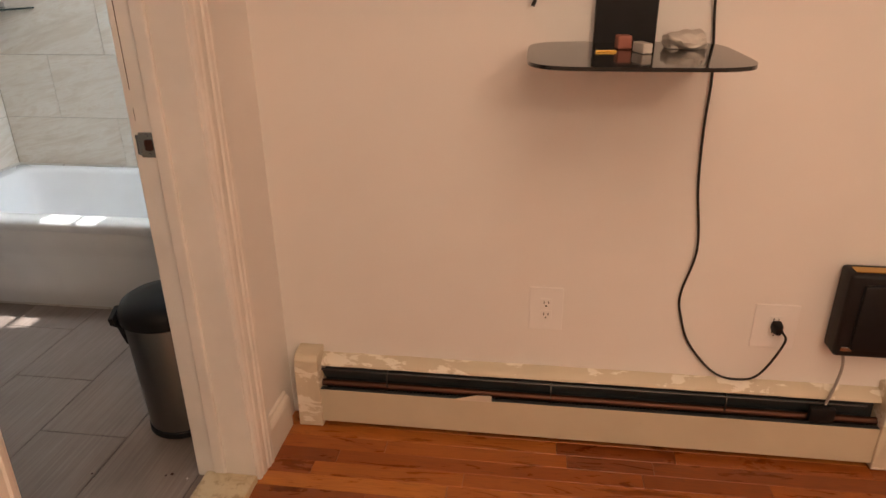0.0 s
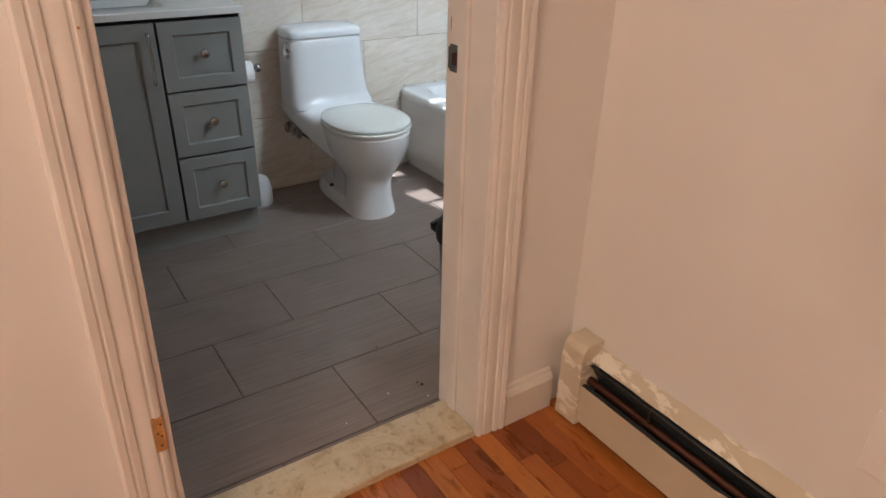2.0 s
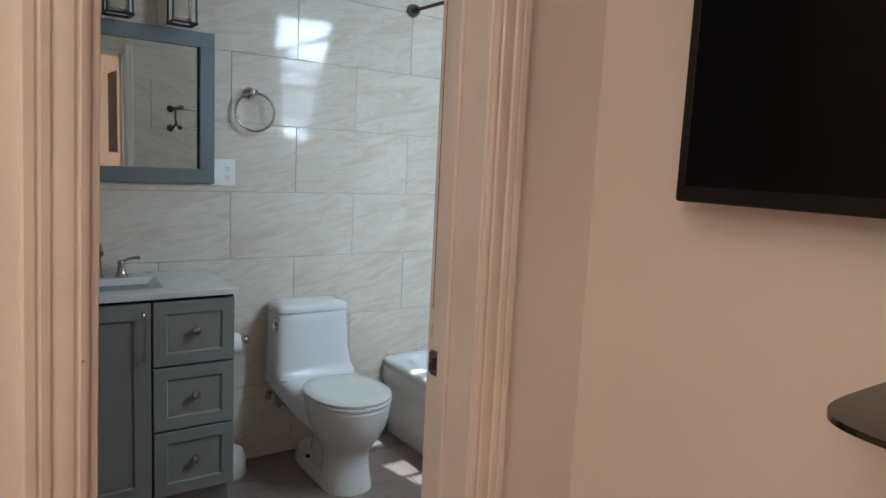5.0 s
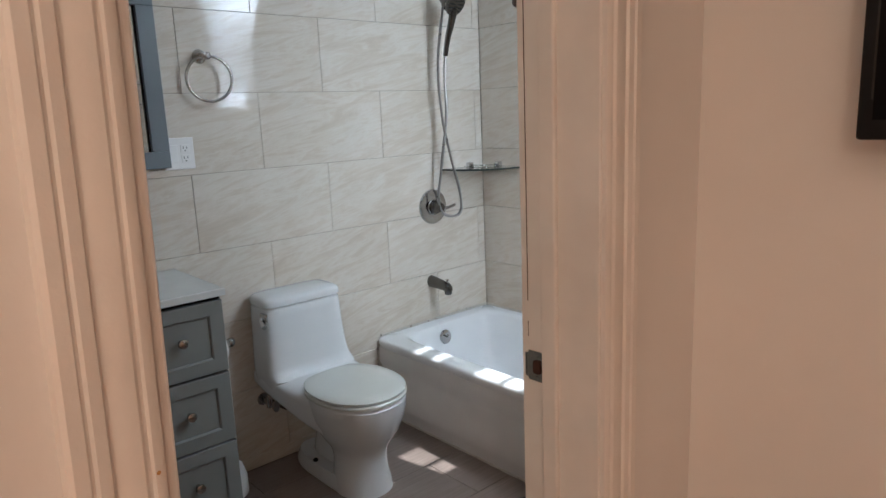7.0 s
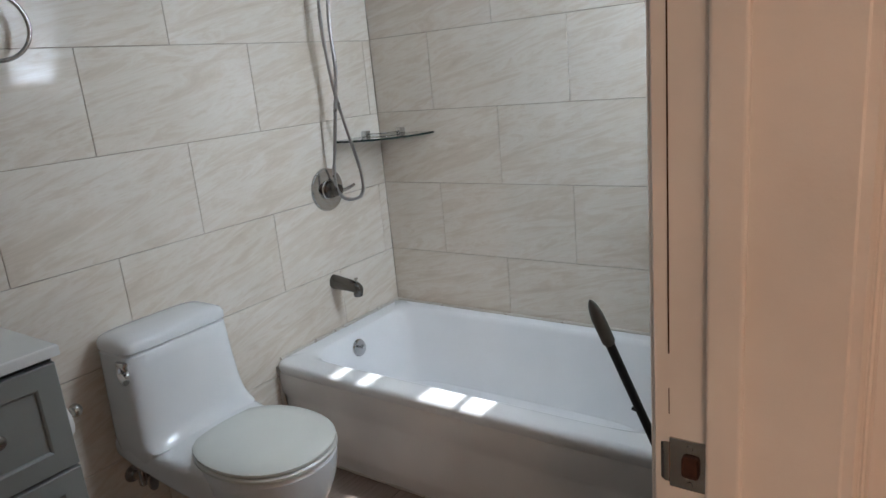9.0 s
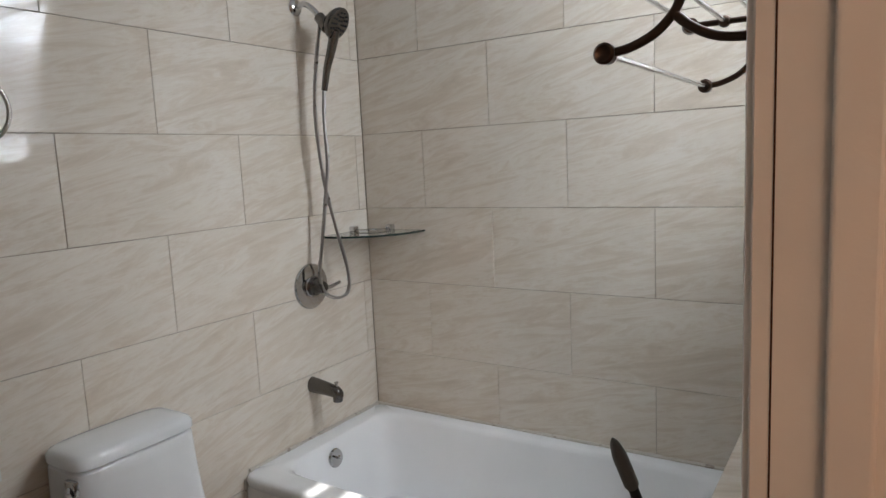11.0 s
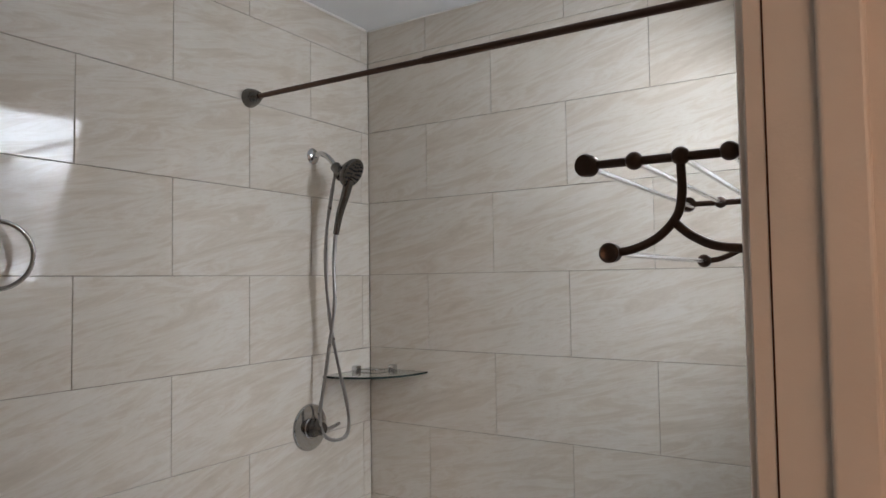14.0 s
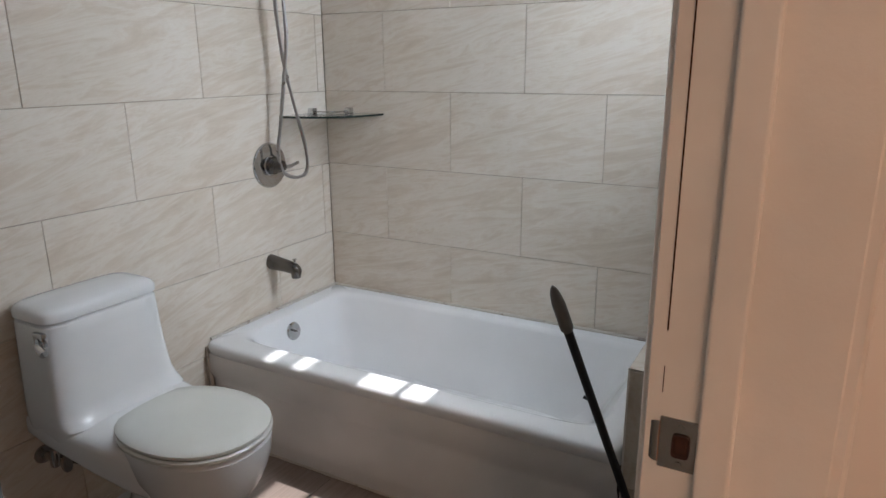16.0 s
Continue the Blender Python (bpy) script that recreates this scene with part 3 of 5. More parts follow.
def toilet():
    cy = 1.79
    t = thing("toilet", -2.05, cy, 0, "white one-piece toilet with its lid closed", "toilet")
    # pedestal: foot, waist and bowl in one skin
    sec = [(-2.115, 0.0, 0.265, 0.112, 3.2), (-2.115, 0.02, 0.265, 0.113, 3.2), (-2.11, 0.06, 0.250, 0.103, 3.0)]
    foot = loft([oval(cx, cy, z, rx, ry, pw, 44) for cx, z, rx, ry, pw in sec])
    bowl = ((-1.965, 0.0, 0.130, 0.112), (-1.965, 0.03, 0.126, 0.108), (-1.97, 0.08, 0.119, 0.101), (-1.97, 0.13, 0.116, 0.098), (-1.972, 0.165, 0.121, 0.101), (-1.975, 0.19, 0.135, 0.111), (-1.977, 0.22, 0.159, 0.129), (-1.978, 0.26, 0.189, 0.151), (-1.978, 0.31, 0.210, 0.168), (-1.976, 0.36, 0.220, 0.176), (-1.975, 0.392, 0.223, 0.178), (-1.975, 0.402, 0.215, 0.172))
    merge(foot, loft([oval(cx, cy, z, rx, ry, 2.2, 44) for cx, z, rx, ry in bowl]))
    merge(foot, loft([oval(cx, cy, z, rx, ry, pw, 44) for cx, z, rx, ry, pw in ((-2.17, 0.05, 0.13, 0.052, 2.4), (-2.17, 0.16, 0.10, 0.045, 2.4), (-2.16, 0.30, 0.13, 0.07, 2.4))]))
    wpart("pedestal", foot, PORC, t, "curved pedestal and bowl", True)
    # shelf that carries the tank and runs forward into the bowl, its underside rising to the wall
    rows = []
    for x, ya, yb, za, zb in ((-2.394, 1.572, 1.925, 0.395, 0.44), (-2.385, 1.562, 1.936, 0.375, 0.455), (-2.30, 1.556, 1.944, 0.358, 0.456), (-2.20, 1.562, 1.950, 0.335, 0.452), (-2.13, 1.580, 1.955, 0.300, 0.436), (-2.06, 1.605, 1.960, 0.262, 0.420), (-1.99, 1.63, 1.955, 0.235, 0.408)):
        rows.append([Vector((x, p.x, p.y)) for p in oval((ya + yb) / 2, (za + zb) / 2, 0, (yb - ya) / 2, (zb - za) / 2, 4.5, 48)])
    wpart("deck", loft(rows), PORC, t, "sloping deck behind the seat", True)
    # tank: upright by the cabinet, flaring towards the tub, with a soft foot on the deck
    prof = []
    for z, xf, ya, yb in ((0.40, -2.185, 1.560, 1.946), (0.440, -2.168, 1.556, 1.948), (0.452, -2.180, 1.555, 1.946), (0.466, -2.193, 1.555, 1.942), (0.490, -2.200, 1.556, 1.935), (0.54, -2.204, 1.558, 1.927), (0.62, -2.207, 1.561, 1.919), (0.70, -2.209, 1.564, 1.914), (0.728, -2.210, 1.566, 1.912), (0.733, -2.214, 1.571, 1.907), (0.738, -2.222, 1.580, 1.898)):
        xb = -2.394
        prof.append(oval((xb + xf) / 2, (ya + yb) / 2, z, (xf - xb) / 2, (yb - ya) / 2, 6.0, 64))
    wpart("tank", loft(prof), PORC, t, "flaring tank", True)
    wpart("tank_lid", loft([oval(-2.301, 1.739, z, rx, ry, pw, 64) for z, rx, ry, pw in ((0.7395, 0.090, 0.170, 6), (0.741, 0.0935, 0.1755, 6), (0.760, 0.0935, 0.1755, 6), (0.771, 0.089, 0.170, 5.5), (0.778, 0.079, 0.158, 5), (0.783, 0.055, 0.125, 4), (0.785, 0.02, 0.06, 3))]), PORC, t, "slightly domed tank lid", True)
    ex = -1.975
    wpart("seat", loft([oval(ex, cy, z, rx, ry, 2.15, 56) for z, rx, ry in ((0.404, 0.218, 0.176), (0.407, 0.226, 0.184), (0.416, 0.227, 0.185), (0.421, 0.222, 0.180))]), SEATMAT, t, "white toilet seat", True)
    wpart("lid", loft([oval(ex, cy, z, rx, ry, 2.15, 56) for z, rx, ry in ((0.424, 0.216, 0.175), (0.426, 0.224, 0.182), (0.434, 0.224, 0.182), (0.440, 0.214, 0.173), (0.444, 0.17, 0.13), (0.446, 0.09, 0.06))]), SEATMAT, t, "closed white lid", True)
    for dy in (-0.075, 0.075):
        wpart("hinge_cap", box(-2.205, -2.165, cy + dy - 0.016, cy + dy + 0.016, 0.403, 0.430, 0.006, 3), SEATMAT, t, "", True)
        wpart("floor_bolt", lathe([(0.011, 0.0), (0.011, 0.010), (0.006, 0.016), (0.0, 0.017)], Matrix.Translation((-2.17, cy + dy * 1.23, 0.055)), 12), BLACKPL, t, "dark uncapped floor bolt")
    lx, ly, lz = -2.240, 1.566, 0.702
    lever = wpart("flush_lever", box(lx - 0.022, lx + 0.022, ly - 0.013, ly + 0.002, lz - 0.018, lz + 0.020, 0.004, 2), CHROME, t, "chrome flush lever", True)
    wpart("lever_arm", tube([(lx - 0.004, ly - 0.012, lz), (lx + 0.010, ly - 0.020, lz - 0.014), (lx + 0.040, ly - 0.024, lz - 0.026)], lambda k: 0.007 + 0.004 * k, 8), CHROME, t, "", True)
    return t


toilet()

# water stop and braided hose below the tank
v = thing("water_stop_valve", WX, 1.605, 0.30, "tarnished water stop valve on the tiles behind the toilet", "valve")
wpart("escutcheon", lathe([(0.028, 0), (0.026, 0.005), (0.012, 0.008), (0.010, 0.05)], Matrix.Translation((WX, 1.600, 0.30)) @ turned((1, 0, 0)), 18), NICKEL, v, "", True)
wpart("body", lathe([(0.012, -0.022), (0.014, -0.018), (0.014, 0.018), (0.010, 0.03)], Matrix.Translation((WX + 0.055, 1.600, 0.30)), 14), NICKEL, v, "", True)
wpart("handle", loft([oval(0, 0, z, 0.024, 0.014, 2.4, 18) for z in (0, 0.012)]), NICKEL, v, "oval handle", True).matrix_local = pose(0.095, 0.0, -0.005, 0, 90, 0)
wpart("hose", tube([(WX + 0.055, 1.600, 0.325), (WX + 0.06, 1.645, 0.27), (WX + 0.075, 1.685, 0.255), (WX + 0.07, 1.70, 0.33)], 0.006, 8), DARKNICKEL, v, "braided supply hose", True)


def vanity():
    x0, xf, y0, y1, zt = WX + 0.004, -1.985, SY + 0.004, 1.288, 0.904
    t = thing("vanity_cabinet", (x0 + xf) / 2, (y0 + y1) / 2, 0, "grey painted shaker vanity cabinet with drawers", "cabinet")
    wpart("body", box(x0, xf, y0, y1, 0.118, zt, 0.002, 1), GREYCAB, t, "", False)
    wpart("toe_kick", box(x0, xf - 0.045, y0, y1 - 0.003, 0.0, 0.117), GREYCAB, t)

    def front(name, ya, yb, za, zb, rail):
        """A shaker front: rails and stiles round a sunk panel with a sloped inner edge."""
        xa, xo = xf + 0.002, xf + 0.020
        bm = bmesh.new()
        o = [(ya, za), (yb, za), (yb, zb), (ya, zb)]

        def inset(d):
            return [(ya + d, za + d), (yb - d, za + d), (yb - d, zb - d), (ya + d, zb - d)]

        layers = [(o, xa), (o, xo - 0.002), (inset(0.002), xo), (inset(rail), xo), (inset(rail + 0.004), xo - 0.003), (inset(rail + 0.006), xo - 0.008)]
        rings = [[bm.verts.new((x, p[0], p[1])) for p in pts] for pts, x in layers]
        for a, c in zip(rings, rings[1:]):
            for i in range(4):
                bm.faces.new((a[i], a[(i + 1) % 4], c[(i + 1) % 4], c[i]))
        bm.faces.new(rings[-1])
        bm.faces.new(list(reversed(rings[0])))
        bmesh.ops.recalc_face_normals(bm, faces=list(bm.faces))
        return wpart(name, bm, GREYCAB, t)

    wpart("face_gap", box(xf - 0.001, xf + 0.0015, y0 + 0.004, y1 - 0.004, 0.126, zt - 0.002), CABDARK, t)
    for i, (za, zb) in enumerate(((0.644, 0.890), (0.392, 0.636), (0.128, 0.384))):
        d = front("drawer", 0.985, y1 - 0.003, za, zb, 0.046)
        m = Matrix.Translation((xf + 0.012, 1.136, (za + zb) / 2 + 0.008)) @ turned((1, 0, 0))
        k = sub("knob", lathe([(0.008, 0), (0.0065, 0.004), (0.006, 0.014), (0.014, 0.019), (0.0165, 0.024), (0.0155, 0.029), (0.009, 0.032), (0.0, 0.033)], m, 20), NICKEL, d, "brushed nickel knob", True)
    for ya, yb in ((0.682, 0.977), (SY + 0.008, 0.674)):
        d = front("door", ya, yb, 0.128, 0.890, 0.058)
        hy = yb - 0.028
        bar = tube([(xf + 0.020, hy, 0.685), (xf + 0.042, hy, 0.687), (xf + 0.047, hy, 0.725), (xf + 0.048, hy, 0.77), (xf + 0.047, hy, 0.815), (xf + 0.042, hy, 0.853), (xf + 0.020, hy, 0.855)], 0.0048, 8)
        h = sub("handle", bar, NICKEL, d, "brushed nickel bar handle", True)
    return t


vanity()


def vanity_top():
    t = thing("sink_counter", -2.19, 0.83, 0.9055, "white cultured marble top with a sunk rectangular basin", "countertop")
    x0, x1, y0, y1, z0, z1 = WX + 0.002, -1.955, SY + 0.002, 1.296, 0.9055, 0.930
    ax, bx, ay, by = -2.295, -2.04, 0.56, 1.058
    bm = bmesh.new()
    out = [(x0, y0), (x1, y0), (x1, y1), (x0, y1)]
    hole = [(ax, ay), (bx, ay), (bx, by), (ax, by)]

    def ins(d):
        return [(ax + d, ay + d), (bx - d, ay + d), (bx - d, by - d * 2.4), (ax + d, by - d * 2.4)]

    layers = [(out, z0), (out, z1 - 0.003), ([(x + (0.003 if x < -2.2 else -0.003), y + (0.003 if y < 0.8 else -0.003)) for x, y in out], z1), (hole, z1), (ins(0.004), z1 - 0.004), (ins(0.05), z1 - 0.11)]
    rings = [[bm.verts.new((x, y, z)) for x, y in pts] for pts, z in layers]
    for a, c in zip(rings, rings[1:]):
        for i in range(4):
            bm.faces.new((a[i], a[(i + 1) % 4], c[(i + 1) % 4], c[i]))
    bm.faces.new(rings[-1])
    bmesh.ops.recalc_face_normals(bm, faces=list(bm.faces))
    wpart("top", bm, CULTURED, t)
    wpart("backsplash_caulk", box(WX + 0.0005, WX + 0.006, y0, y1, z1, z1 + 0.004), CAULK, t)
    f = thing("faucet", -2.335, 0.85, 0.930, "brushed nickel widespread basin faucet with lever handles", "faucet")
    wpart("spout", tube([(-2.335, 0.85, 0.930), (-2.335, 0.85, 1.013), (-2.32, 0.85, 1.053), (-2.28, 0.85, 1.063), (-2.235, 0.85, 1.038)], lambda k: 0.019 - 0.006 * k, 14), NICKEL, f, "", True)
    wpart("spout_base", lathe([(0.026, 0), (0.027, 0.004), (0.02, 0.012)], Matrix.Translation((-2.335, 0.85, 0.930)), 20), NICKEL, f, "", True)
    for dy in (-0.09, 0.09):
        h = wpart("handle", lathe([(0.026, 0), (0.027, 0.004), (0.019, 0.014), (0.013, 0.045), (0.016, 0.058), (0.013, 0.066), (0.0, 0.070)], Matrix.Translation((-2.335, 0.85 + dy, 0.930)), 20), NICKEL, f, "", True)
        wpart("lever", tube([(-2.335, 0.85 + dy, 0.990), (-2.325, 0.85 + dy * 1.35, 1.005), (-2.315, 0.85 + dy * 1.75, 1.009)], lambda k: 0.006 + 0.002 * k, 8), NICKEL, f, "", True)


vanity_top()

# mirror
m_y0, m_y1, m_z0, m_z1, fw = 0.56, 1.322, 1.312, 1.945, 0.062
mir = thing("wall_mirror", WX, (m_y0 + m_y1) / 2, m_z0, "rectangular mirror in a flat grey painted frame", "mirror")
for y0, y1, z0, z1 in ((m_y0, m_y1, m_z0, m_z0 + fw), (m_y0, m_y1, m_z1 - fw, m_z1), (m_y0, m_y0 + fw, m_z0 + fw, m_z1 - fw), (m_y1 - fw, m_y1, m_z0 + fw, m_z1 - fw)):
    wpart("frame", box(WX + 0.001, WX + 0.026, y0, y1, z0, z1, 0.0025, 2), GREYFRAME, mir)
wpart("inner_edge", box(WX + 0.002, WX + 0.010, m_y1 - fw - 0.006, m_y1 - fw, m_z0 + fw, m_z1 - fw), BLACKPL, mir)
gl = box(WX + 0.0105, WX + 0.0135, m_y0 + fw - 0.004, m_y1 - fw + 0.004, m_z0 + fw - 0.004, m_z1 - fw + 0.004)
bmesh.ops.rotate(gl, verts=list(gl.verts), cent=(WX + 0.012, (m_y0 + m_y1) / 2, 1.6), matrix=Matrix.Rotation(radians(1.4), 3, "Z"))
wpart("glass", gl, MIRROR, mir, "silvered mirror glass")

# exhaust grille in the bathroom ceiling
cv = thing("ceiling_vent", -1.96, 1.65, CEILZ, "off-white plastic exhaust grille in the ceiling", "vent")
VENTMAT = painted("vent_plastic", (0.60, 0.57, 0.52), 0.45, 0.04, 10)
ring_o = oval(-1.96, 1.65, 0, 0.135, 0.135, 9, 48)
ring_i = oval(-1.96, 1.65, 0, 0.098, 0.098, 12, 48)
bm = loft([[Vector((p.x, p.y, zz)) for p in pts] for pts, zz in ((ring_o, CEILZ - 0.0005), (ring_o, CEILZ - 0.006), ([p.lerp(q, 0.2) for p, q in zip(ring_o, ring_i)], CEILZ - 0.013), (ring_i, CEILZ - 0.014), (ring_i, CEILZ - 0.004))], caps=False)
wpart("frame", bm, VENTMAT, cv, "", True)
wpart("backing", box(-2.06, -1.86, 1.55, 1.75, CEILZ - 0.004, CEILZ - 0.001), SLOT, cv, "dark duct behind the slats")
for i in range(12):
    yy = 1.560 + i * 0.0164
    wpart("slat", box(-2.056, -1.864, yy - 0.0045, yy + 0.0045, CEILZ - 0.0135, CEILZ - 0.0045, 0.001, 1), VENTMAT, cv)

# painter's caulk where the tiles meet the ceiling
b = tube([(WX + 0.003, SY + 0.02 + (NY - SY - 0.04) * i / 50, CEILZ - 0.003) for i in range(51)], lambda k: 0.0045 + 0.003 * noise.noise((k * 50, 2.2, 0)), 6, 0)
merge(b, tube([(WX + 0.01 + (DX - WX - 0.02) * i / 40, NY - 0.003, CEILZ - 0.003) for i in range(41)], lambda k: 0.0035 + 0.003 * noise.noise((k * 40, 7.2, 0)), 6, 0))
tagged(part("trim", b, TRIM, None, "", True), "uneven white caulk line under the ceiling", "trim", kind="structure")

# light over the mirror
vl = thing("vanity_light", WX, 0.95, 2.03, "black wall light with open cage frames round glass jars, unlit", "wall light")
wpart("backplate", box(WX + 0.001, WX + 0.022, 0.60, 1.30, 2.10, 2.20, 0.004, 2), BLACKIRON, vl)
for jy in (0.70, 0.935, 1.17):
    wpart("arm", tube([(WX + 0.02, jy, 2.15), (WX + 0.06, jy, 2.155), (WX + 0.095, jy, 2.15)], 0.008, 8), BLACKIRON, vl, "", True)
    bm = bmesh.new()
    for dx in (-0.045, 0.045):
        for dy in (-0.045, 0.045):
            merge(bm, tube([(WX + 0.10 + dx, jy + dy, 1.955), (WX + 0.10 + dx * 0.95, jy + dy * 0.95, 2.14)], 0.0045, 6, 0))
    for z in (1.955, 2.14):
        for a, c in (((-1, -1), (1, -1)), ((1, -1), (1, 1)), ((1, 1), (-1, 1)), ((-1, 1), (-1, -1))):
            merge(bm, tube([(WX + 0.10 + 0.047 * a[0], jy + 0.047 * a[1], z), (WX + 0.10 + 0.047 * c[0], jy + 0.047 * c[1], z)], 0.006, 6, 0))
    wpart("cage", bm, BLACKIRON, vl, "black wire cage")
    wpart("jar", lathe([(0.030, 1.965), (0.034, 1.97), (0.034, 2.09), (0.024, 2.12), (0.022, 2.12), (0.031, 2.088), (0.031, 1.975), (0.029, 1.972)], Matrix.Translation((WX + 0.10, jy, 0)), 20), BULBGLASS, vl, "clear glass jar", True)
    wpart("socket", lathe([(0.024, 2.10), (0.026, 2.15), (0.012, 2.16)], Matrix.Translation((WX + 0.10, jy, 0)), 16), BLACKIRON, vl, "", True)


def outlet_plate(name, label, place, gangs, w, h, category):
    """A wall plate in its own axes: a to the right, b up, c out of the wall; place maps them to the world."""
    o = place(0, 0, 0)
    t = thing(name, *o, label, category)

    def slab(a0, a1, b0, b1, c0, c1, bev=0.0):
        bm = box(a0, a1, b0, b1, c0, c1, bev, 2)
        for v in bm.verts:
            v.co = place(*v.co)
        bmesh.ops.recalc_face_normals(bm, faces=list(bm.faces))
        return bm

    wpart("plate", slab(-w / 2, w / 2, -h / 2, h / 2, 0.0, 0.005, 0.002), PLATE, t, "", False)
    for i, kind in enumerate(gangs):
        a = (i - (len(gangs) - 1) / 2) * 0.046
        if kind == "rocker":
            wpart("rocker", slab(a - 0.0165, a + 0.0165, -0.033, 0.033, 0.005, 0.0085, 0.0015), PLATE, t)
            continue
        for s in (-1, 1):
            wpart("receptacle", slab(a - 0.0165, a + 0.0165, s * 0.019 - 0.0145, s * 0.019 + 0.0145, 0.0045, 0.007, 0.001), PLATE, t)
            for d, hh in ((-0.0065, 0.0045), (0.0065, 0.0035)):
                wpart("slot", slab(a + d - 0.0012, a + d + 0.0012, s * 0.019 + 0.003 - hh, s * 0.019 + 0.003 + hh, 0.0068, 0.0074), SLOT, t)
            wpart("ground_hole", slab(a - 0.0024, a + 0.0024, s * 0.019 - 0.0105, s * 0.019 - 0.006, 0.0068, 0.0074), SLOT, t)
    for s in (-1, 1):
        wpart("screw", slab(-0.0025, 0.0025, s * (h / 2 - 0.011) - 0.0025, s * (h / 2 - 0.011) + 0.0025, 0.0045, 0.0057), PLATE, t)
    return t


outlet_plate("switch_and_outlet", "white switch and outlet plate beside the mirror", lambda a, b, c: Vector((WX + c, 1.362 + a, 1.361 + b)), ("rocker", "socket"), 0.115, 0.118, "wall plate")
outlet_plate("light_switch", "white double rocker switch on the cream tiles", lambda a, b, c: Vector((DX - c, 1.50 - a, 1.25 + b)), ("rocker", "rocker"), 0.115, 0.118, "light switch")
outlet_plate("wall_outlet", "white outlet plate above the heater", lambda a, b, c: Vector((0.3125 + a, TY - c, 0.4365 + b)), ("socket",), 0.097, 0.138, "outlet")
outlet_plate("wall_outlet", "white outlet plate with a black plug in it", lambda a, b, c: Vector((0.950 + a, TY - c, 0.420 + b)), ("socket",), 0.118, 0.136, "outlet")

# towel ring
tr = thing("towel_ring", WX, 1.478, 1.715, "brushed nickel towel ring on the tiled wall", "towel ring")
wpart("post", lathe([(0.026, 0), (0.027, 0.006), (0.024, 0.016), (0.013, 0.022), (0.010, 0.045), (0.012, 0.055), (0.0, 0.058)], Matrix.Translation((WX, 1.478, 1.715)) @ turned((1, 0, 0)), 24), NICKEL, tr, "", True)
ringpts = [(WX + 0.046 + 0.012 * math.sin(a), 1.492 + 0.083 * math.sin(a), 1.632 + 0.083 * math.cos(a)) for a in [2 * math.pi * i / 48 for i in range(49)]]
wpart("ring", tube(ringpts, 0.0058, 10, 0), NICKEL, tr, "", True)
wpart("clip", box(WX + 0.036, WX + 0.056, 1.483, 1.501, 1.702, 1.728, 0.004, 2), DARKNICKEL, tr)

# toilet paper on the cabinet's side
tp = thing("toilet_paper_holder", -2.30, 1.288, 0.60, "chrome paper holder with a white roll on the cabinet side", "toilet paper holder")
wpart("post", tube([(-2.30, 1.287, 0.625), (-2.30, 1.33, 0.625), (-2.30, 1.37, 0.622), (-2.30, 1.438, 0.62)], 0.009, 10), DARKNICKEL, tp, "", True)
wpart("roll", lathe([(0.019, -0.05), (0.044, -0.05), (0.046, -0.046), (0.046, 0.046), (0.044, 0.05), (0.019, 0.05)], Matrix.Translation((-2.30, 1.362, 0.606)) @ turned((0, 1, 0)), 26), PAPER, tp, "white paper roll", True)
wpart("end_cap", ball((-2.30, 1.440, 0.62), 0.019), NICKEL, tp, "round nickel end", True)
# brush pot on the floor
tb = thing("toilet_brush_holder", -2.28, 1.37, 0, "white plastic toilet brush pot on the floor", "toilet brush")
wpart("pot", lathe([(0.062, 0.0), (0.066, 0.006), (0.066, 0.075), (0.058, 0.105), (0.050, 0.125), (0.044, 0.128), (0.0, 0.128)], Matrix.Translation((-2.28, 1.372, 0)), 26), BRUSHWHITE, tb, "", True)
wpart("brush_handle", tube([(-2.28, 1.36, 0.12), (-2.288, 1.345, 0.25), (-2.295, 1.335, 0.38)], 0.009, 10), BRUSHWHITE, tb, "", True)


# ---- shower fittings ----
VY, VZ = 2.604, 1.010
sv = thing("shower_valve", WX, VY, VZ, "round chrome shower valve with a lever on the tiles", "shower valve")
wpart("escutcheon", lathe([(0.088, 0), (0.088, 0.004), (0.084, 0.010), (0.066, 0.014), (0.040, 0.014), (0.037, 0.018), (0.0, 0.018)], Matrix.Translation((WX, VY, VZ)) @ turned((1, 0, 0)), 40), CHROME, sv, "polished round plate", True)
# hub in a darker metal, standing in for dark reflections in the chrome
wpart("hub", lathe([(0.034, 0.014), (0.034, 0.03), (0.026, 0.04), (0.024, 0.065), (0.020, 0.072), (0.0, 0.073)], Matrix.Translation((WX, VY, VZ)) @ turned((1, 0, 0)), 26), DARKNICKEL, sv, "", True)
wpart("lever", tube([(WX + 0.055, VY, VZ), (WX + 0.062, VY + 0.04, VZ - 0.006), (WX + 0.064, VY + 0.095, VZ + 0.004)], lambda k: 0.009 - 0.002 * k, 10), CHROME, sv, "", True)
ts = thing("tub_spout", WX, 2.574, 0.625, "dull nickel tub spout with a diverter knob", "tub spout")
wpart("spout", loft([[Vector((WX + x, 2.574 + ry * math.cos(a), 0.622 + dz + rz * math.sin(a))) for a in [2 * math.pi * i / 24 for i in range(24)]] for x, ry, rz, dz in ((0.001, 0.027, 0.031, 0.006), (0.02, 0.026, 0.030, 0.005), (0.08, 0.024, 0.026, 0.0), (0.125, 0.022, 0.024, -0.006), (0.142, 0.018, 0.021, -0.014), (0.148, 0.010, 0.012, -0.018))]), DARKNICKEL, ts, "", True)
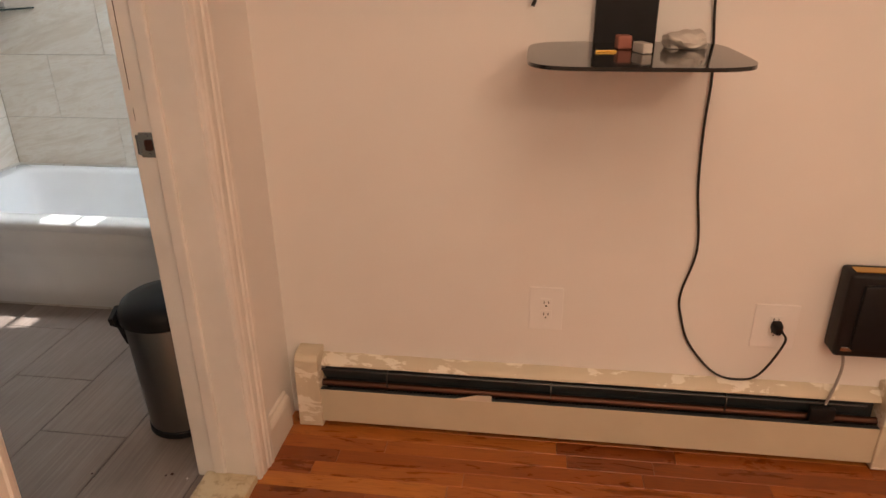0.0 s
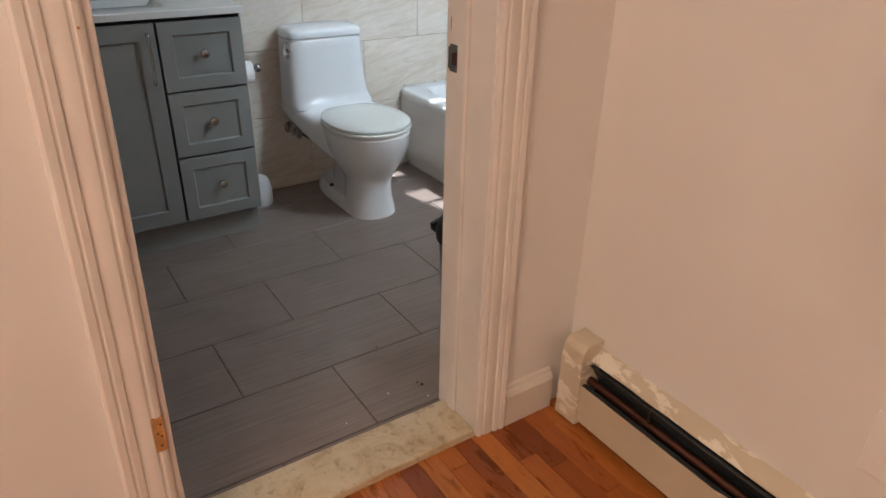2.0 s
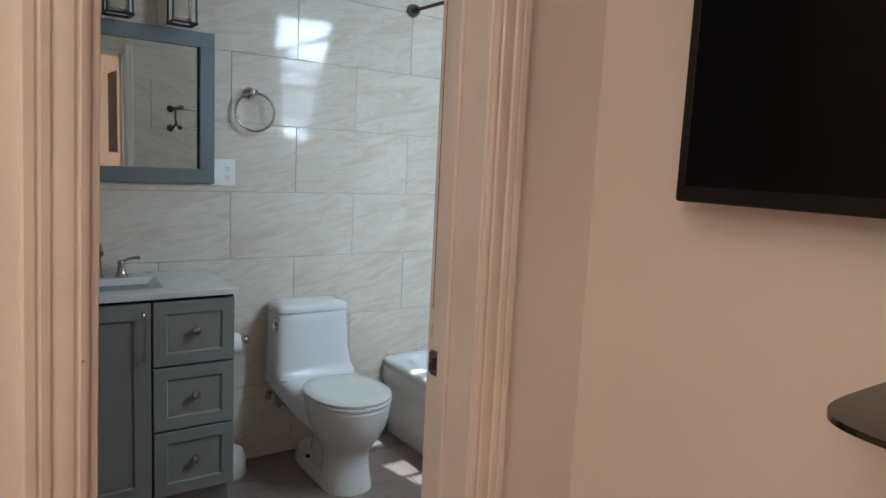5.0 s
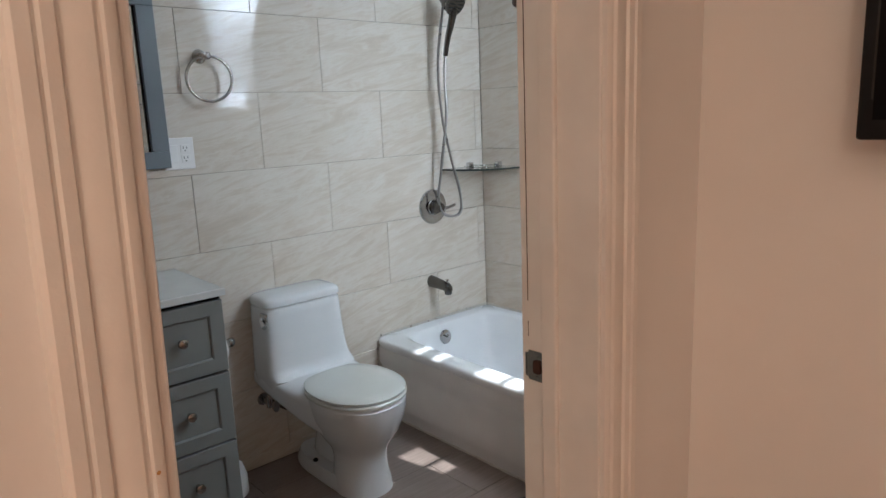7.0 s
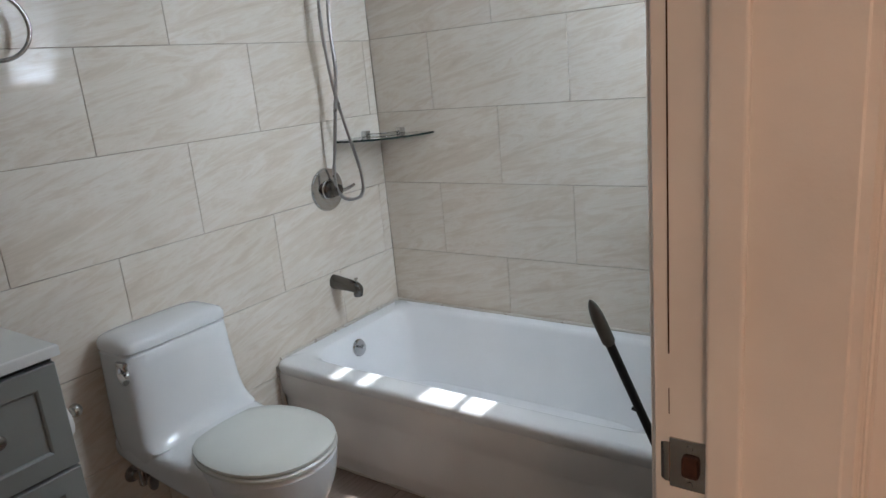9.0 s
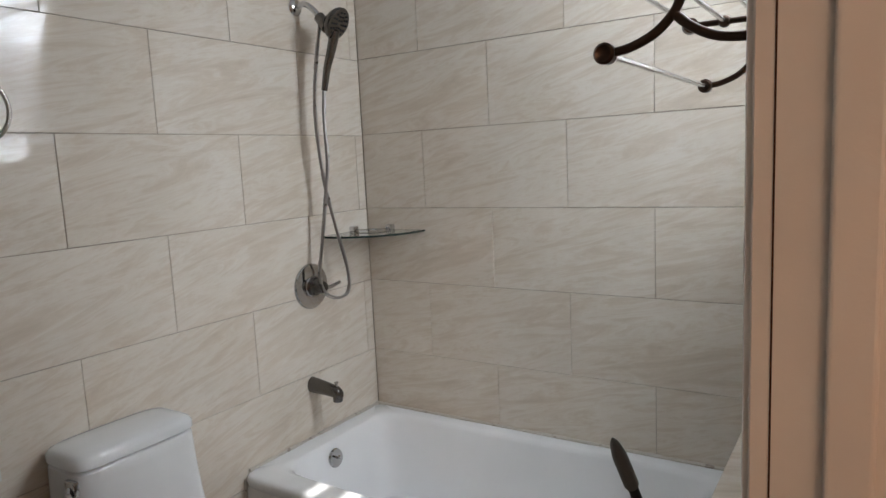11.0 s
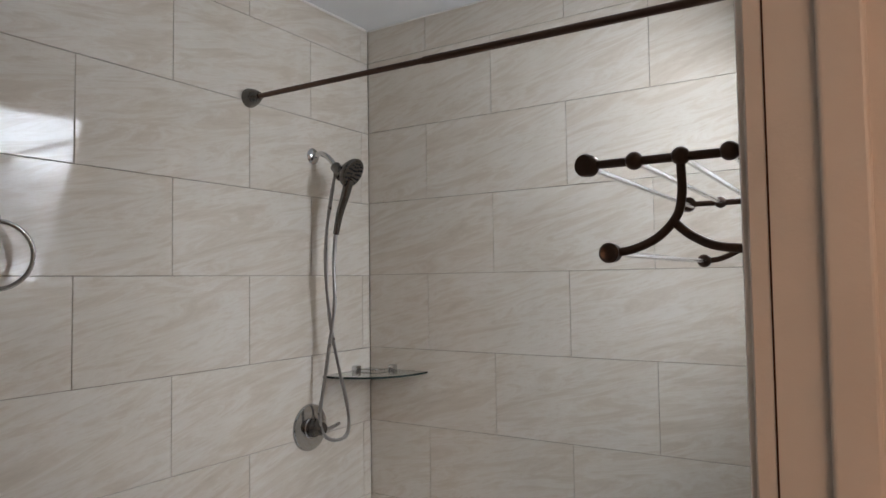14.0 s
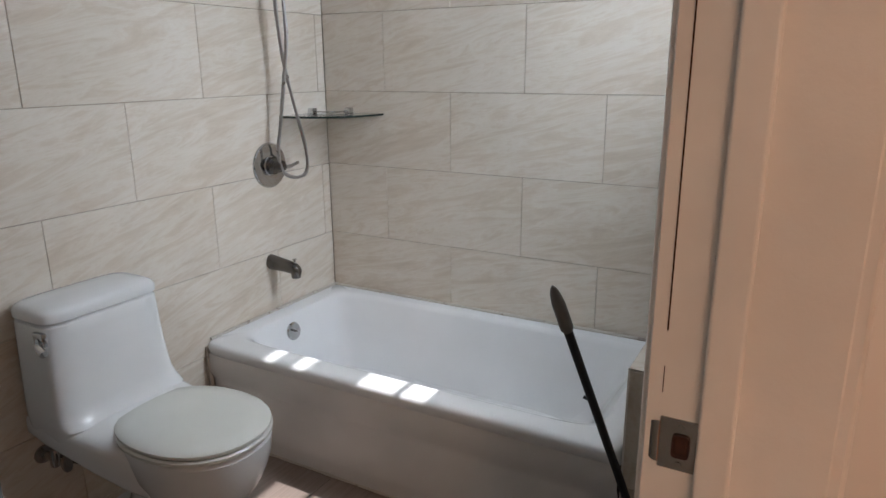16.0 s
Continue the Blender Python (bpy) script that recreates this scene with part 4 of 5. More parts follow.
wpart("outlet_lip", lathe([(0.017, -0.022), (0.019, -0.018), (0.019, 0.004)], Matrix.Translation((WX + 0.128, 2.574, 0.602)), 18), DARKNICKEL, ts, "", True)
wpart("diverter_knob", lathe([(0.004, 0), (0.004, 0.014), (0.008, 0.016), (0.008, 0.021), (0.0, 0.022)], Matrix.Translation((WX + 0.125, 2.574, 0.635)), 14), NICKEL, ts, "", True)

AY, AZ = 2.627, 2.045
sh = thing("hand_shower", WX, AY, AZ, "dark nickel hand shower on its arm with a looped metal hose", "shower head")
wpart("flange", lathe([(0.030, 0), (0.031, 0.004), (0.026, 0.010), (0.014, 0.016)], Matrix.Translation((WX, AY, AZ)) @ turned((1, 0, 0)), 26), CHROME, sh, "", True)
wpart("arm", tube([(WX, AY, AZ), (WX + 0.05, AY, AZ + 0.004), (WX + 0.09, AY, AZ - 0.022), (WX + 0.125, AY, AZ - 0.06)], 0.0105, 12), CHROME, sh, "", True)
wpart("holder", lathe([(0.014, 0), (0.020, 0.006), (0.021, 0.03), (0.026, 0.038), (0.024, 0.062), (0.010, 0.066)], Matrix.Translation((WX + 0.112, AY, AZ - 0.046)) @ turned((0.65, 0, -0.75)), 20), DARKNICKEL, sh, "", True)
hd = Vector((0.86, 0.10, -0.5)).normalized()
hc = Vector((WX + 0.195, AY + 0.005, AZ - 0.085))
mh = Matrix.Translation(hc) @ turned(hd)
head = wpart("spray_head", lathe([(0.0, -0.045), (0.022, -0.043), (0.040, -0.028), (0.056, -0.010), (0.0585, 0.0), (0.056, 0.006), (0.050, 0.009), (0.0, 0.009)], mh, 36), DARKNICKEL, sh, "round spray head", True)
bm = bmesh.new()
for rr, cnt in ((0.015, 6), (0.029, 10), (0.042, 14)):
    for i in range(cnt):
        a = 2 * math.pi * i / cnt
        merge(bm, lathe([(0.0042, 0.008), (0.0034, 0.0115)], mh @ Matrix.Translation((rr * math.cos(a), rr * math.sin(a), 0)), 8))
wpart("nozzles", bm, BLACKPL, sh, "dark rubber nozzles")
wpart("handle", tube([hc - hd * 0.015 + Vector((0, 0, -0.03)), hc + Vector((-0.032, -0.004, -0.085)), hc + Vector((-0.055, -0.008, -0.15)), hc + Vector((-0.073, -0.010, -0.225))], lambda k: 0.019 - 0.008 * k, 14), DARKNICKEL, sh, "", True)
h0 = hc + Vector((-0.074, -0.010, -0.225))
hose = [h0, (WX + 0.110, AY - 0.004, 1.62), (WX + 0.108, AY + 0.002, 1.48), (WX + 0.095, AY - 0.006, 1.36), (WX + 0.075, AY - 0.022, 1.18), (WX + 0.065, AY - 0.036, 1.06), (WX + 0.075, AY - 0.020, 0.985), (WX + 0.095, AY + 0.030, 0.963), (WX + 0.105, AY + 0.075, 0.985), (WX + 0.105, AY + 0.074, 1.08), (WX + 0.096, AY + 0.034, 1.24), (WX + 0.090, AY - 0.002, 1.40), (WX + 0.086, AY - 0.018, 1.55), (WX + 0.086, AY - 0.020, 1.72), (WX + 0.105, AY - 0.010, 1.88), (WX + 0.118, AY - 0.004, 1.96)]
wpart("hose", tube(hose, lambda k: 0.0068 + 0.0006 * (1 if int(k * 700) % 2 else -1), 8, 24), metal("ribbed_hose_metal", (0.40, 0.38, 0.36), 0.3), sh, "ribbed metal hose", True)

# glass corner shelf
cs = thing("corner_shelf", WX, NY, 1.185, "clear glass corner shelf on chrome clips", "shelf")
arc = [(WX + 0.002, NY - 0.002)] + [(WX + 0.002 + 0.29 * math.sin(a) ** 0.9, NY - 0.002 - 0.29 * math.cos(a) ** 0.9) for a in [math.pi / 2 * i / 16 for i in range(17)]]
g = loft([[Vector((x, y, z)) for x, y in arc] for z in (1.185, 1.193)])
wpart("glass_plate", g, CLEAR, cs, "clear glass quarter-round plate")
wpart("front_edge", tube([(x, y, 1.189) for x, y in arc[1:]], 0.0042, 6, 0), material("glass_edge", (0.02, 0.035, 0.03), 0.15), cs, "dark green glass edge", True)
for x0, x1, y0, y1 in ((WX + 0.001, WX + 0.03, NY - 0.125, NY - 0.095), (WX + 0.115, WX + 0.145, NY - 0.03, NY - 0.001)):
    wpart("clip", box(x0, x1, y0, y1, 1.172, 1.214, 0.005, 2), CHROME, cs, "", True)
wpart("rail", tube([(WX + 0.02, NY - 0.11, 1.20), (WX + 0.11, NY - 0.10, 1.20), (WX + 0.13, NY - 0.02, 1.20)], 0.003, 6), CHROME, cs, "", True)

# curtain rod
rod = thing("curtain_rod", WX, 2.311, 2.20, "dark bronze tension rod across the tub", "curtain rod")
wpart("thin_tube", tube([(WX + 0.03, 2.311, 2.202), (-1.62, 2.311, 2.195)], 0.009, 14, 0), BRONZE, rod, "", True)
wpart("thick_tube", tube([(-1.66, 2.311, 2.1955), (-0.745, 2.311, 2.187)], 0.0112, 14, 0), BRONZE, rod, "", True)
for x, d in ((WX, 1), (DX - 0.0, -1)):
    wpart("end_cup", lathe([(0.033, 0), (0.034, 0.006), (0.028, 0.03), (0.018, 0.05), (0.014, 0.056)], Matrix.Translation((x, 2.311, 2.202 if d > 0 else 2.187)) @ turned((d, 0, 0)), 24), DARKNICKEL, rod, "flared end cup", True)

# towel rack on the door wall
RZ, RN, RF = 1.714, 1.619, 2.235
rk = thing("towel_rack", DX, 1.93, 1.60, "oiled bronze towel rack with clear bars", "towel rack")
CLEARBAR = metal("clear_bar_metal", (0.72, 0.72, 0.72), 0.22)
for ry in (RN, RF):
    wpart("rail", tube([(-0.912, ry, RZ), (DX, ry, RZ - 0.002)], 0.0062, 12, 0), BRONZE, rk, "", True)
    wpart("foot", tube([(-0.791, ry, RZ - 0.01), (-0.791, ry, RZ - 0.052), (-0.799, ry, RZ - 0.080), (-0.823, ry, RZ - 0.105), (-0.857, ry, RZ - 0.120), (-0.888, ry, RZ - 0.124)], 0.0060, 12), BRONZE, rk, "", True)
    wpart("brace", tube([(-0.802, ry, RZ - 0.086), (-0.778, ry, RZ - 0.106), (-0.742, ry, RZ - 0.121), (DX, ry, RZ - 0.125)], 0.0060, 12), BRONZE, rk, "", True)
    wpart("end_knob", loft([oval(0, 0, z, r, r, 2, 24) for z, r in ((-0.010, 0.009), (-0.008, 0.0150), (0.007, 0.0165), (0.011, 0.0145), (0.012, 0.007))]), BRONZE, rk, "round end knob", True).matrix_local = Matrix.Translation((-0.918 - DX, ry - 1.93, RZ - 1.60)) @ turned((-0.35, -1 if ry < 2 else 1, 0))
    for x in (-0.852, -0.791, -0.731):
        wpart("ball", ball((x, ry, RZ), 0.0126, 16), BRONZE, rk, "", True)
    wpart("lower_knob", lathe([(0.007, -0.012), (0.0130, -0.010), (0.0140, 0.008), (0.0105, 0.011), (0.0055, 0.008), (0.0, 0.008)], Matrix.Translation((-0.888, ry, RZ - 0.124)) @ turned((0, -1, 0)), 20), BRONZE, rk, "", True)
    for z in (RZ, RZ - 0.125):
        wpart("wall_rose", lathe([(0.022, 0), (0.023, 0.005), (0.014, 0.012)], Matrix.Translation((DX, ry, z)) @ turned((-1, 0, 0)), 20), BRONZE, rk, "", True)
for x, z in ((-0.908, RZ - 0.006), (-0.852, RZ), (-0.791, RZ), (-0.731, RZ), (-0.888, RZ - 0.124)):
    wpart("bar", tube([(x, RN + 0.002, z), (x, RF - 0.002, z)], 0.0046, 10, 0), CLEARBAR, rk, "slim polished bar", True)

# pedal bin
cn = thing("waste_bin", -0.838, 1.578, 0, "brushed steel waste bin with a black plastic lid", "waste bin")
cx, cyy = -0.838, 1.578
wpart("base_ring", lathe([(0.103, 0.0), (0.107, 0.004), (0.107, 0.022), (0.103, 0.026)], Matrix.Translation((cx, cyy, 0)), 40), BLACKPL, cn, "", True)
wpart("body", lathe([(0.103, 0.024), (0.120, 0.40), (0.118, 0.404)], Matrix.Translation((cx, cyy, 0)), 44), STEELCAN, cn, "tapered steel body", True)
wpart("lid", lathe([(0.121, 0.392), (0.129, 0.398), (0.131, 0.422), (0.126, 0.436), (0.117, 0.452), (0.09, 0.468), (0.045, 0.476), (0.0, 0.478)], Matrix.Translation((cx, cyy, 0)), 44), BLACKPL, cn, "domed black lid", True)
for ang in (200, 20):
    a = radians(ang)
    d = Vector((math.cos(a), math.sin(a), 0))
    s = Vector((-d.y, d.x, 0))
    c = Vector((cx, cyy, 0))
    rows = [[c + d * r + s * w * k + Vector((0, 0, z)) for k in (-1, 1)] + [c + d * (r - 0.012) + s * w * k + Vector((0, 0, z)) for k in (1, -1)] for r, w, z in ((0.150, 0.045, 0.416), (0.146, 0.047, 0.396), (0.130, 0.040, 0.384), (0.126, 0.026, 0.345), (0.122, 0.012, 0.31))]
    wpart("lid_clip", loft(rows), BLACKPL, cn, "black side clip", True)

# long-handled stick leaning at the tub
tip, foot_p = Vector((-0.970, 1.864, 0.958)), Vector((-0.735, 2.18, 0.0))
w = (foot_p - tip).normalized()
st = thing("mop_handle", *foot_p, "black mop handle with a worn grey grip by the tub", "mop handle")
wpart("pole", tube([tip + w * 0.10, foot_p], 0.0098, 12, 0), chipped("scuffed_black_pole", (0.012, 0.013, 0.014), (0.18, 0.2, 0.21), 0.69, 30), st, "scuffed black pole", True)
wpart("grip", tube([tip, tip + w * 0.015, tip + w * 0.05, tip + w * 0.095, tip + w * 0.112], lambda k: (0.0015 + 0.0125 * min(1, k * 2.2) ** 0.8) if k < 0.9 else 0.0105, 14), GREYGRIP, st, "grey rubber grip", True)
wpart("foot", lathe([(0.013, 0), (0.014, 0.004), (0.013, 0.03), (0.011, 0.032)], Matrix.Translation(foot_p), 14), BLACKPL, st, "", True)
wpart("hook", tube([tip + w * 0.30, tip + w * 0.30 + Vector((-0.02, 0, 0.006))], 0.004, 8, 0), BLACKPL, st)


# ---- room things ----
def heater():
    x0, x1 = RX + 0.05, 1.268
    yb, yf = TY, TY - 0.066
    t = thing("baseboard_heater", 0.28, TY - 0.03, 0, "beige baseboard heater with flaking paint and its front cover down", "heater")
    # back, fins and cover lip: near-black colour stands in for the shade inside
    wpart("back_panel", box(x0, x1, yb - 0.004, yb - 0.001, 0.01, 0.234), HEATSHADE, t, "inner back, coloured near-black for shade")
    n = 60
    top = []
    for i in range(n + 1):
        x = x0 + (x1 - x0) * i / n
        w = 0.002 * noise.noise((x * 14, 3.1, 0))
        top.append([Vector((x, y, z + w)) for y, z in ((yb - 0.001, 0.240), (yb - 0.012, 0.238), (yb - 0.036, 0.219), (yb - 0.039, 0.211), (yb - 0.037, 0.209), (yb - 0.012, 0.230), (yb - 0.001, 0.232))])
    wpart("top_hood", loft(top), HEATTOP, t, "hood edge with flaking old paint", True)
    wpart("damper_rod", box(x0 + 0.04, x1 - 0.04, yb - 0.044, yb - 0.038, 0.197, 0.2005, 0.0015, 1), ALU, t, "thin metal damper edge")
    # the blade's grey-blue is darkened for the shade below the hood
    wpart("damper", loft([[Vector((x, y, z)) for y, z in ((yb - 0.038, 0.196), (yb - 0.012, 0.152), (yb - 0.010, 0.154), (yb - 0.034, 0.199))] for x in (x0 + 0.04, x1 - 0.04)]), painted("shaded_grey_damper", (0.035, 0.048, 0.055), 0.5, 0.3, 12, 0.2), t, "grey-blue damper blade, darkened for shade")
    wpart("pipe", tube([(x0, yb - 0.036, 0.148), (x1, yb - 0.036, 0.148)], 0.011, 12, 0), COPPER, t, "dull copper pipe", True)
    bm = bmesh.new()
    for i in range(130):
        x = x0 + 0.10 + (x1 - x0 - 0.2) * i / 129
        box(x - 0.0006, x + 0.0006, yb - 0.060, yb - 0.012, 0.080, 0.135, bm=bm)
    tagged(wpart("fins", bm, HEATSHADE, t, "heating fins, coloured near-black for shade"), kind="stuff")
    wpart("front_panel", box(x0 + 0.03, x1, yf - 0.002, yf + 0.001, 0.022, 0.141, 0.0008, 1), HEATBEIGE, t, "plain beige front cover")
    wpart("panel_lip", box(x0 + 0.03, x1, yf, yf + 0.014, 0.139, 0.142), HEATSHADE, t)
    for x in (-0.165, 0.34, 0.845):
        wpart("bracket", loft([[Vector((x + dx, y, z)) for y, z in ((yb - 0.006, 0.215), (yb - 0.044, 0.20), (yb - 0.050, 0.185), (yb - 0.045, 0.14), (yb - 0.040, 0.14), (yb - 0.042, 0.18), (yb - 0.036, 0.19), (yb - 0.006, 0.20))] for dx in (-0.0015, 0.0015)]), ALU, t, "thin steel bracket")
    for xa, xb in ((RX + 0.046, RX + 0.122), (x1 - 0.004, x1 + 0.07)):
        prof = [(yb, 0.005), (yf - 0.010, 0.005), (yf - 0.012, 0.21), (yf - 0.008, 0.245), (yf + 0.006, 0.262), (yb - 0.02, 0.266), (yb, 0.266)]
        bm = loft([[Vector((x + 0.004 * noise.noise((z * 9, x * 8, 1)), y + 0.004 * noise.noise((x * 30, z * 20, 2)), z)) for y, z in prof] for x in (xa, (xa + xb) / 2, xb)])
        bmesh.ops.bevel(bm, geom=list(bm.edges), offset=0.002, segments=1, affect="EDGES")
        wpart("end_cap", bm, HEATTOP, t, "dented beige end cap", False)
    flap = [(-0.06, 0.118), (-0.02, 0.128), (0.01, 0.137), (0.055, 0.139), (0.062, 0.135), (0.06, 0.112), (-0.05, 0.112)]
    bm = loft([[Vector((0.108 + a * 0.9, yf - 0.003 - d - 0.006 * (z - 0.11) / 0.03, z + 0.028)) for a, z in flap] for d in (0, 0.0012)])
    wpart("paint_flap", bm, painted("cream_paint_flake", (0.72, 0.66, 0.55), 0.5), t, "curled flake of cream paint")
    return t


heater()

# television on its bracket
TX0, TX1, TZ0, TZ1, TF, TB = -0.196, 0.96, 1.402, 2.056, TY - 0.100, TY - 0.055
tv = thing("television", 0.33, TY, 1.65, "black flat television on a wall bracket, switched off", "television")
wpart("housing", box(TX0, TX1, TF, TB, TZ0, TZ1, 0.006, 3), BLACKPL, tv, "", True)
wpart("screen", box(TX0 + 0.022, TX1 - 0.022, TF - 0.0015, TF + 0.001, TZ0 + 0.030, TZ1 - 0.022), SCREEN, tv, "glossy black screen")
wpart("rear_bulge", box(0.0, 0.66, TB - 0.002, TB + 0.02, TZ0 + 0.08, TZ1 - 0.15, 0.01, 2), BLACKPL, tv)
wpart("wall_bracket", box(0.22, 0.46, TY - 0.030, TY - 0.001, 1.55, 1.85, 0.004, 1), BLACKIRON, tv)
wpart("bezel_line", box(TX0 + 0.018, TX0 + 0.0205, TF - 0.0012, TF + 0.001, TZ0 + 0.06, TZ1 - 0.03), SLOT, tv)

# smoked glass shelf with its black column
gs = thing("component_shelf", 0.40, TY, 1.14, "smoked black glass shelf on a black wall column", "shelf")
pts = oval(0.460, TY - 0.2165, 0, 0.226, 0.2125, 5.0, 56)
wpart("glass_plate", loft([[Vector((p.x, p.y, z)) for p in pts] for z in (1.180, 1.188)]), SMOKED, gs, "smoked glass plate with rounded corners")
wpart("column", box(0.390, 0.535, TY - 0.030, TY - 0.001, 1.157, 1.44, 0.004, 2), BLACKPL, gs, "black wall column")
wpart("clamp", box(0.405, 0.52, TY - 0.10, TY - 0.001, 1.162, 1.1795, 0.003, 2), BLACKPL, gs)


def small_box(name, label, category, x, y, w, d, h, mat, turn=0):
    t = thing(name, x + 0.052, y + 0.02, 1.1882, label, category)
    body = part("body", box(-w / 2, w / 2, -d / 2, d / 2, 0, h, min(w, d, h) * 0.12, 2), mat, t)
    t.rotation_euler = (0, 0, radians(turn))
    return t


small_box("small_box", "small salmon-coloured box on the glass shelf", "box", 0.395, 1.50, 0.032, 0.03, 0.03, PINK, 12)
small_box("lighter", "small pale lighter lying on the glass shelf", "lighter", 0.428, 1.43, 0.022, 0.05, 0.022, FOG, 20)
small_box("brass_strip", "thin brass strip on the glass shelf", "strip", 0.352, 1.44, 0.045, 0.008, 0.004, GOLD, 4)
sb = thing("plastic_bag", 0.590, 1.54, 1.1882, "crumpled clear plastic packaging on the shelf", "packaging")
bm = bmesh.new()
bmesh.ops.create_icosphere(bm, subdivisions=4, radius=0.5)
for v in bm.verts:
    k = 1 + 0.35 * noise.noise(v.co * 3.1) + 0.12 * noise.noise(v.co * 9)
    v.co = Vector((v.co.x * 0.10 * k, v.co.y * 0.08 * k, max(0, v.co.z + 0.28) * 0.05 * k))
part("bag", bm, FOG, sb, "", True)

# cord from the television to the outlet
cd = thing("power_cord", 0.62, TY - 0.01, 0.24, "black power cord hanging down the wall to the outlet", "cord")
wpart("cable", tube([(0.650, TY - 0.05, 1.41), (0.665, TY - 0.012, 1.270), (0.681, TY - 0.012, 1.114), (0.680, TY - 0.012, 0.974), (0.687, TY - 0.012, 0.825), (0.708, TY - 0.012, 0.650), (0.682, TY - 0.010, 0.511), (0.692, TY - 0.010, 0.437), (0.725, TY - 0.010, 0.351), (0.801, TY - 0.010, 0.263), (0.867, TY - 0.020, 0.247), (0.925, TY - 0.030, 0.276), (0.973, TY - 0.034, 0.384), (0.960, TY - 0.034, 0.422)], 0.0034, 8), CORD, cd, "", True)
wpart("plug", loft([oval(0.950, 0, z, rx, ry, 3.5, 20) for z, rx, ry in ((0.0, 0.014, 0.016), (0.018, 0.014, 0.016), (0.030, 0.008, 0.012))]), BLACKPL, cd, "moulded black plug", True).matrix_local = Matrix.Translation((0.950 - 0.62, -0.002, 0.428 - 0.24)) @ turned((0, -1, -0.2)) @ Matrix.Translation((-0.950, 0, 0.0))
ce = thing("cable_end", 0.19, TY - 0.03, 1.24, "black cable end hanging below the television", "cable")
wpart("cable", tube([(0.238, TY - 0.06, 1.41), (0.241, TY - 0.04, 1.34), (0.246, TY - 0.03, 1.295), (0.240, TY - 0.03, 1.272)], 0.0045, 8), CORD, ce, "", True)

# black electronic box on the wall by the heater's end
eb = thing("modem_box", 1.18, TY, 0.36, "black plastic electronic box hung low on the wall", "electronic box")
bm = box(1.085, 1.370, TY - 0.075, TY - 0.001, 0.375, 0.622, 0.012, 3)
wpart("housing", bm, BLACKPL, eb, "", True)
wpart("front_ridge", box(1.120, 1.345, TY - 0.086, TY - 0.070, 0.40, 0.595, 0.008, 2), BLACKPL, eb, "", True)
wpart("silver_tab", box(1.100, 1.130, TY - 0.078, TY - 0.07, 0.394, 0.408, 0.002, 1), NICKEL, eb, "small silver tab")
wpart("brass_edge", box(1.100, 1.330, TY - 0.06, TY - 0.03, 0.6225, 0.625), GOLD, eb)
gc = thing("grey_cord", 1.115, TY - 0.02, 0.16, "grey cord dropping from the black box into the heater", "cord")
wpart("cable", tube([(1.128, TY - 0.03, 0.38), (1.140, TY - 0.03, 0.32), (1.132, TY - 0.035, 0.26), (1.112, TY - 0.05, 0.20)], 0.004, 8), GREYCORD, gc, "", True)
wpart("adapter", box(1.070, 1.140, TY - 0.066, TY - 0.044, 0.146, 0.196, 0.006, 2), BLACKPL, gc, "black adapter resting in the heater", True)

# crumbs by the doorway
for i, (x, y, sz, mat, what) in enumerate(((-0.753, 1.327, 0.010, SPECK, "dark"), (-0.768, 1.32, 0.007, SPECK, "dark"), (-0.70, 1.315, 0.007, PLASTER, "white"), (-0.77, 1.22, 0.006, PLASTER, "white"), (-0.72, 1.06, 0.006, PLASTER, "white"), (-0.99, 1.30, 0.006, SPECK, "dark"))):
    t = thing("crumb", x, y, 0.0, f"{what} crumb of debris on the grey floor tiles", "debris", "crumbs on the floor")
    bm = ball((0, 0, sz * 0.25), sz * 0.5, 8)
    for v in bm.verts:
        v.co.z = max(0.0, v.co.z * 0.5)
        v.co.x *= 1.0 + 0.6 * noise.noise(v.co * 200 + Vector((i, 0, 0)))
    part("bit", bm, mat, t)


# ---- pieces of walls and floors ----
def cut(rect, hole):
    """A rectangle less another, as up to four rectangles."""
    a0, a1, b0, b1 = rect
    h0, h1, k0, k1 = hole
    if h1 <= a0 or h0 >= a1 or k1 <= b0 or k0 >= b1:
        return [rect]
    out = []
    if a0 < h0:
        out.append((a0, h0, b0, b1))
    if h1 < a1:
        out.append((h1, a1, b0, b1))
    m0, m1 = max(a0, h0), min(a1, h1)
    if b0 < k0:
        out.append((m0, m1, b0, k0))
    if k1 < b1:
        out.append((m0, m1, k1, b1))
    return out


piece_cache = {}


def piece(key, w, h, t, mat):
    """A thin tile lying in its own xy plane, with a small bevel, shared between alike pieces."""
    key = (key, round(w, 3), round(h, 3))
    if key not in piece_cache:
        bm = bmesh.new()
        e = 0.0012
        lay = [((0, 0), 0), ((0, 0), t - e), ((e, e), t)]
        rings = [[bm.verts.new((sx * (w / 2 - d[0]), sy * (h / 2 - d[1]), z)) for sx, sy in ((-1, -1), (1, -1), (1, 1), (-1, 1))] for d, z in lay]
        for a, c in zip(rings, rings[1:]):
            for i in range(4):
                bm.faces.new((a[i], a[(i + 1) % 4], c[(i + 1) % 4], c[i]))
        bm.faces.new(rings[-1])
        piece_cache[key] = mesh_of("tile", bm, mat)
    return piece_cache[key]


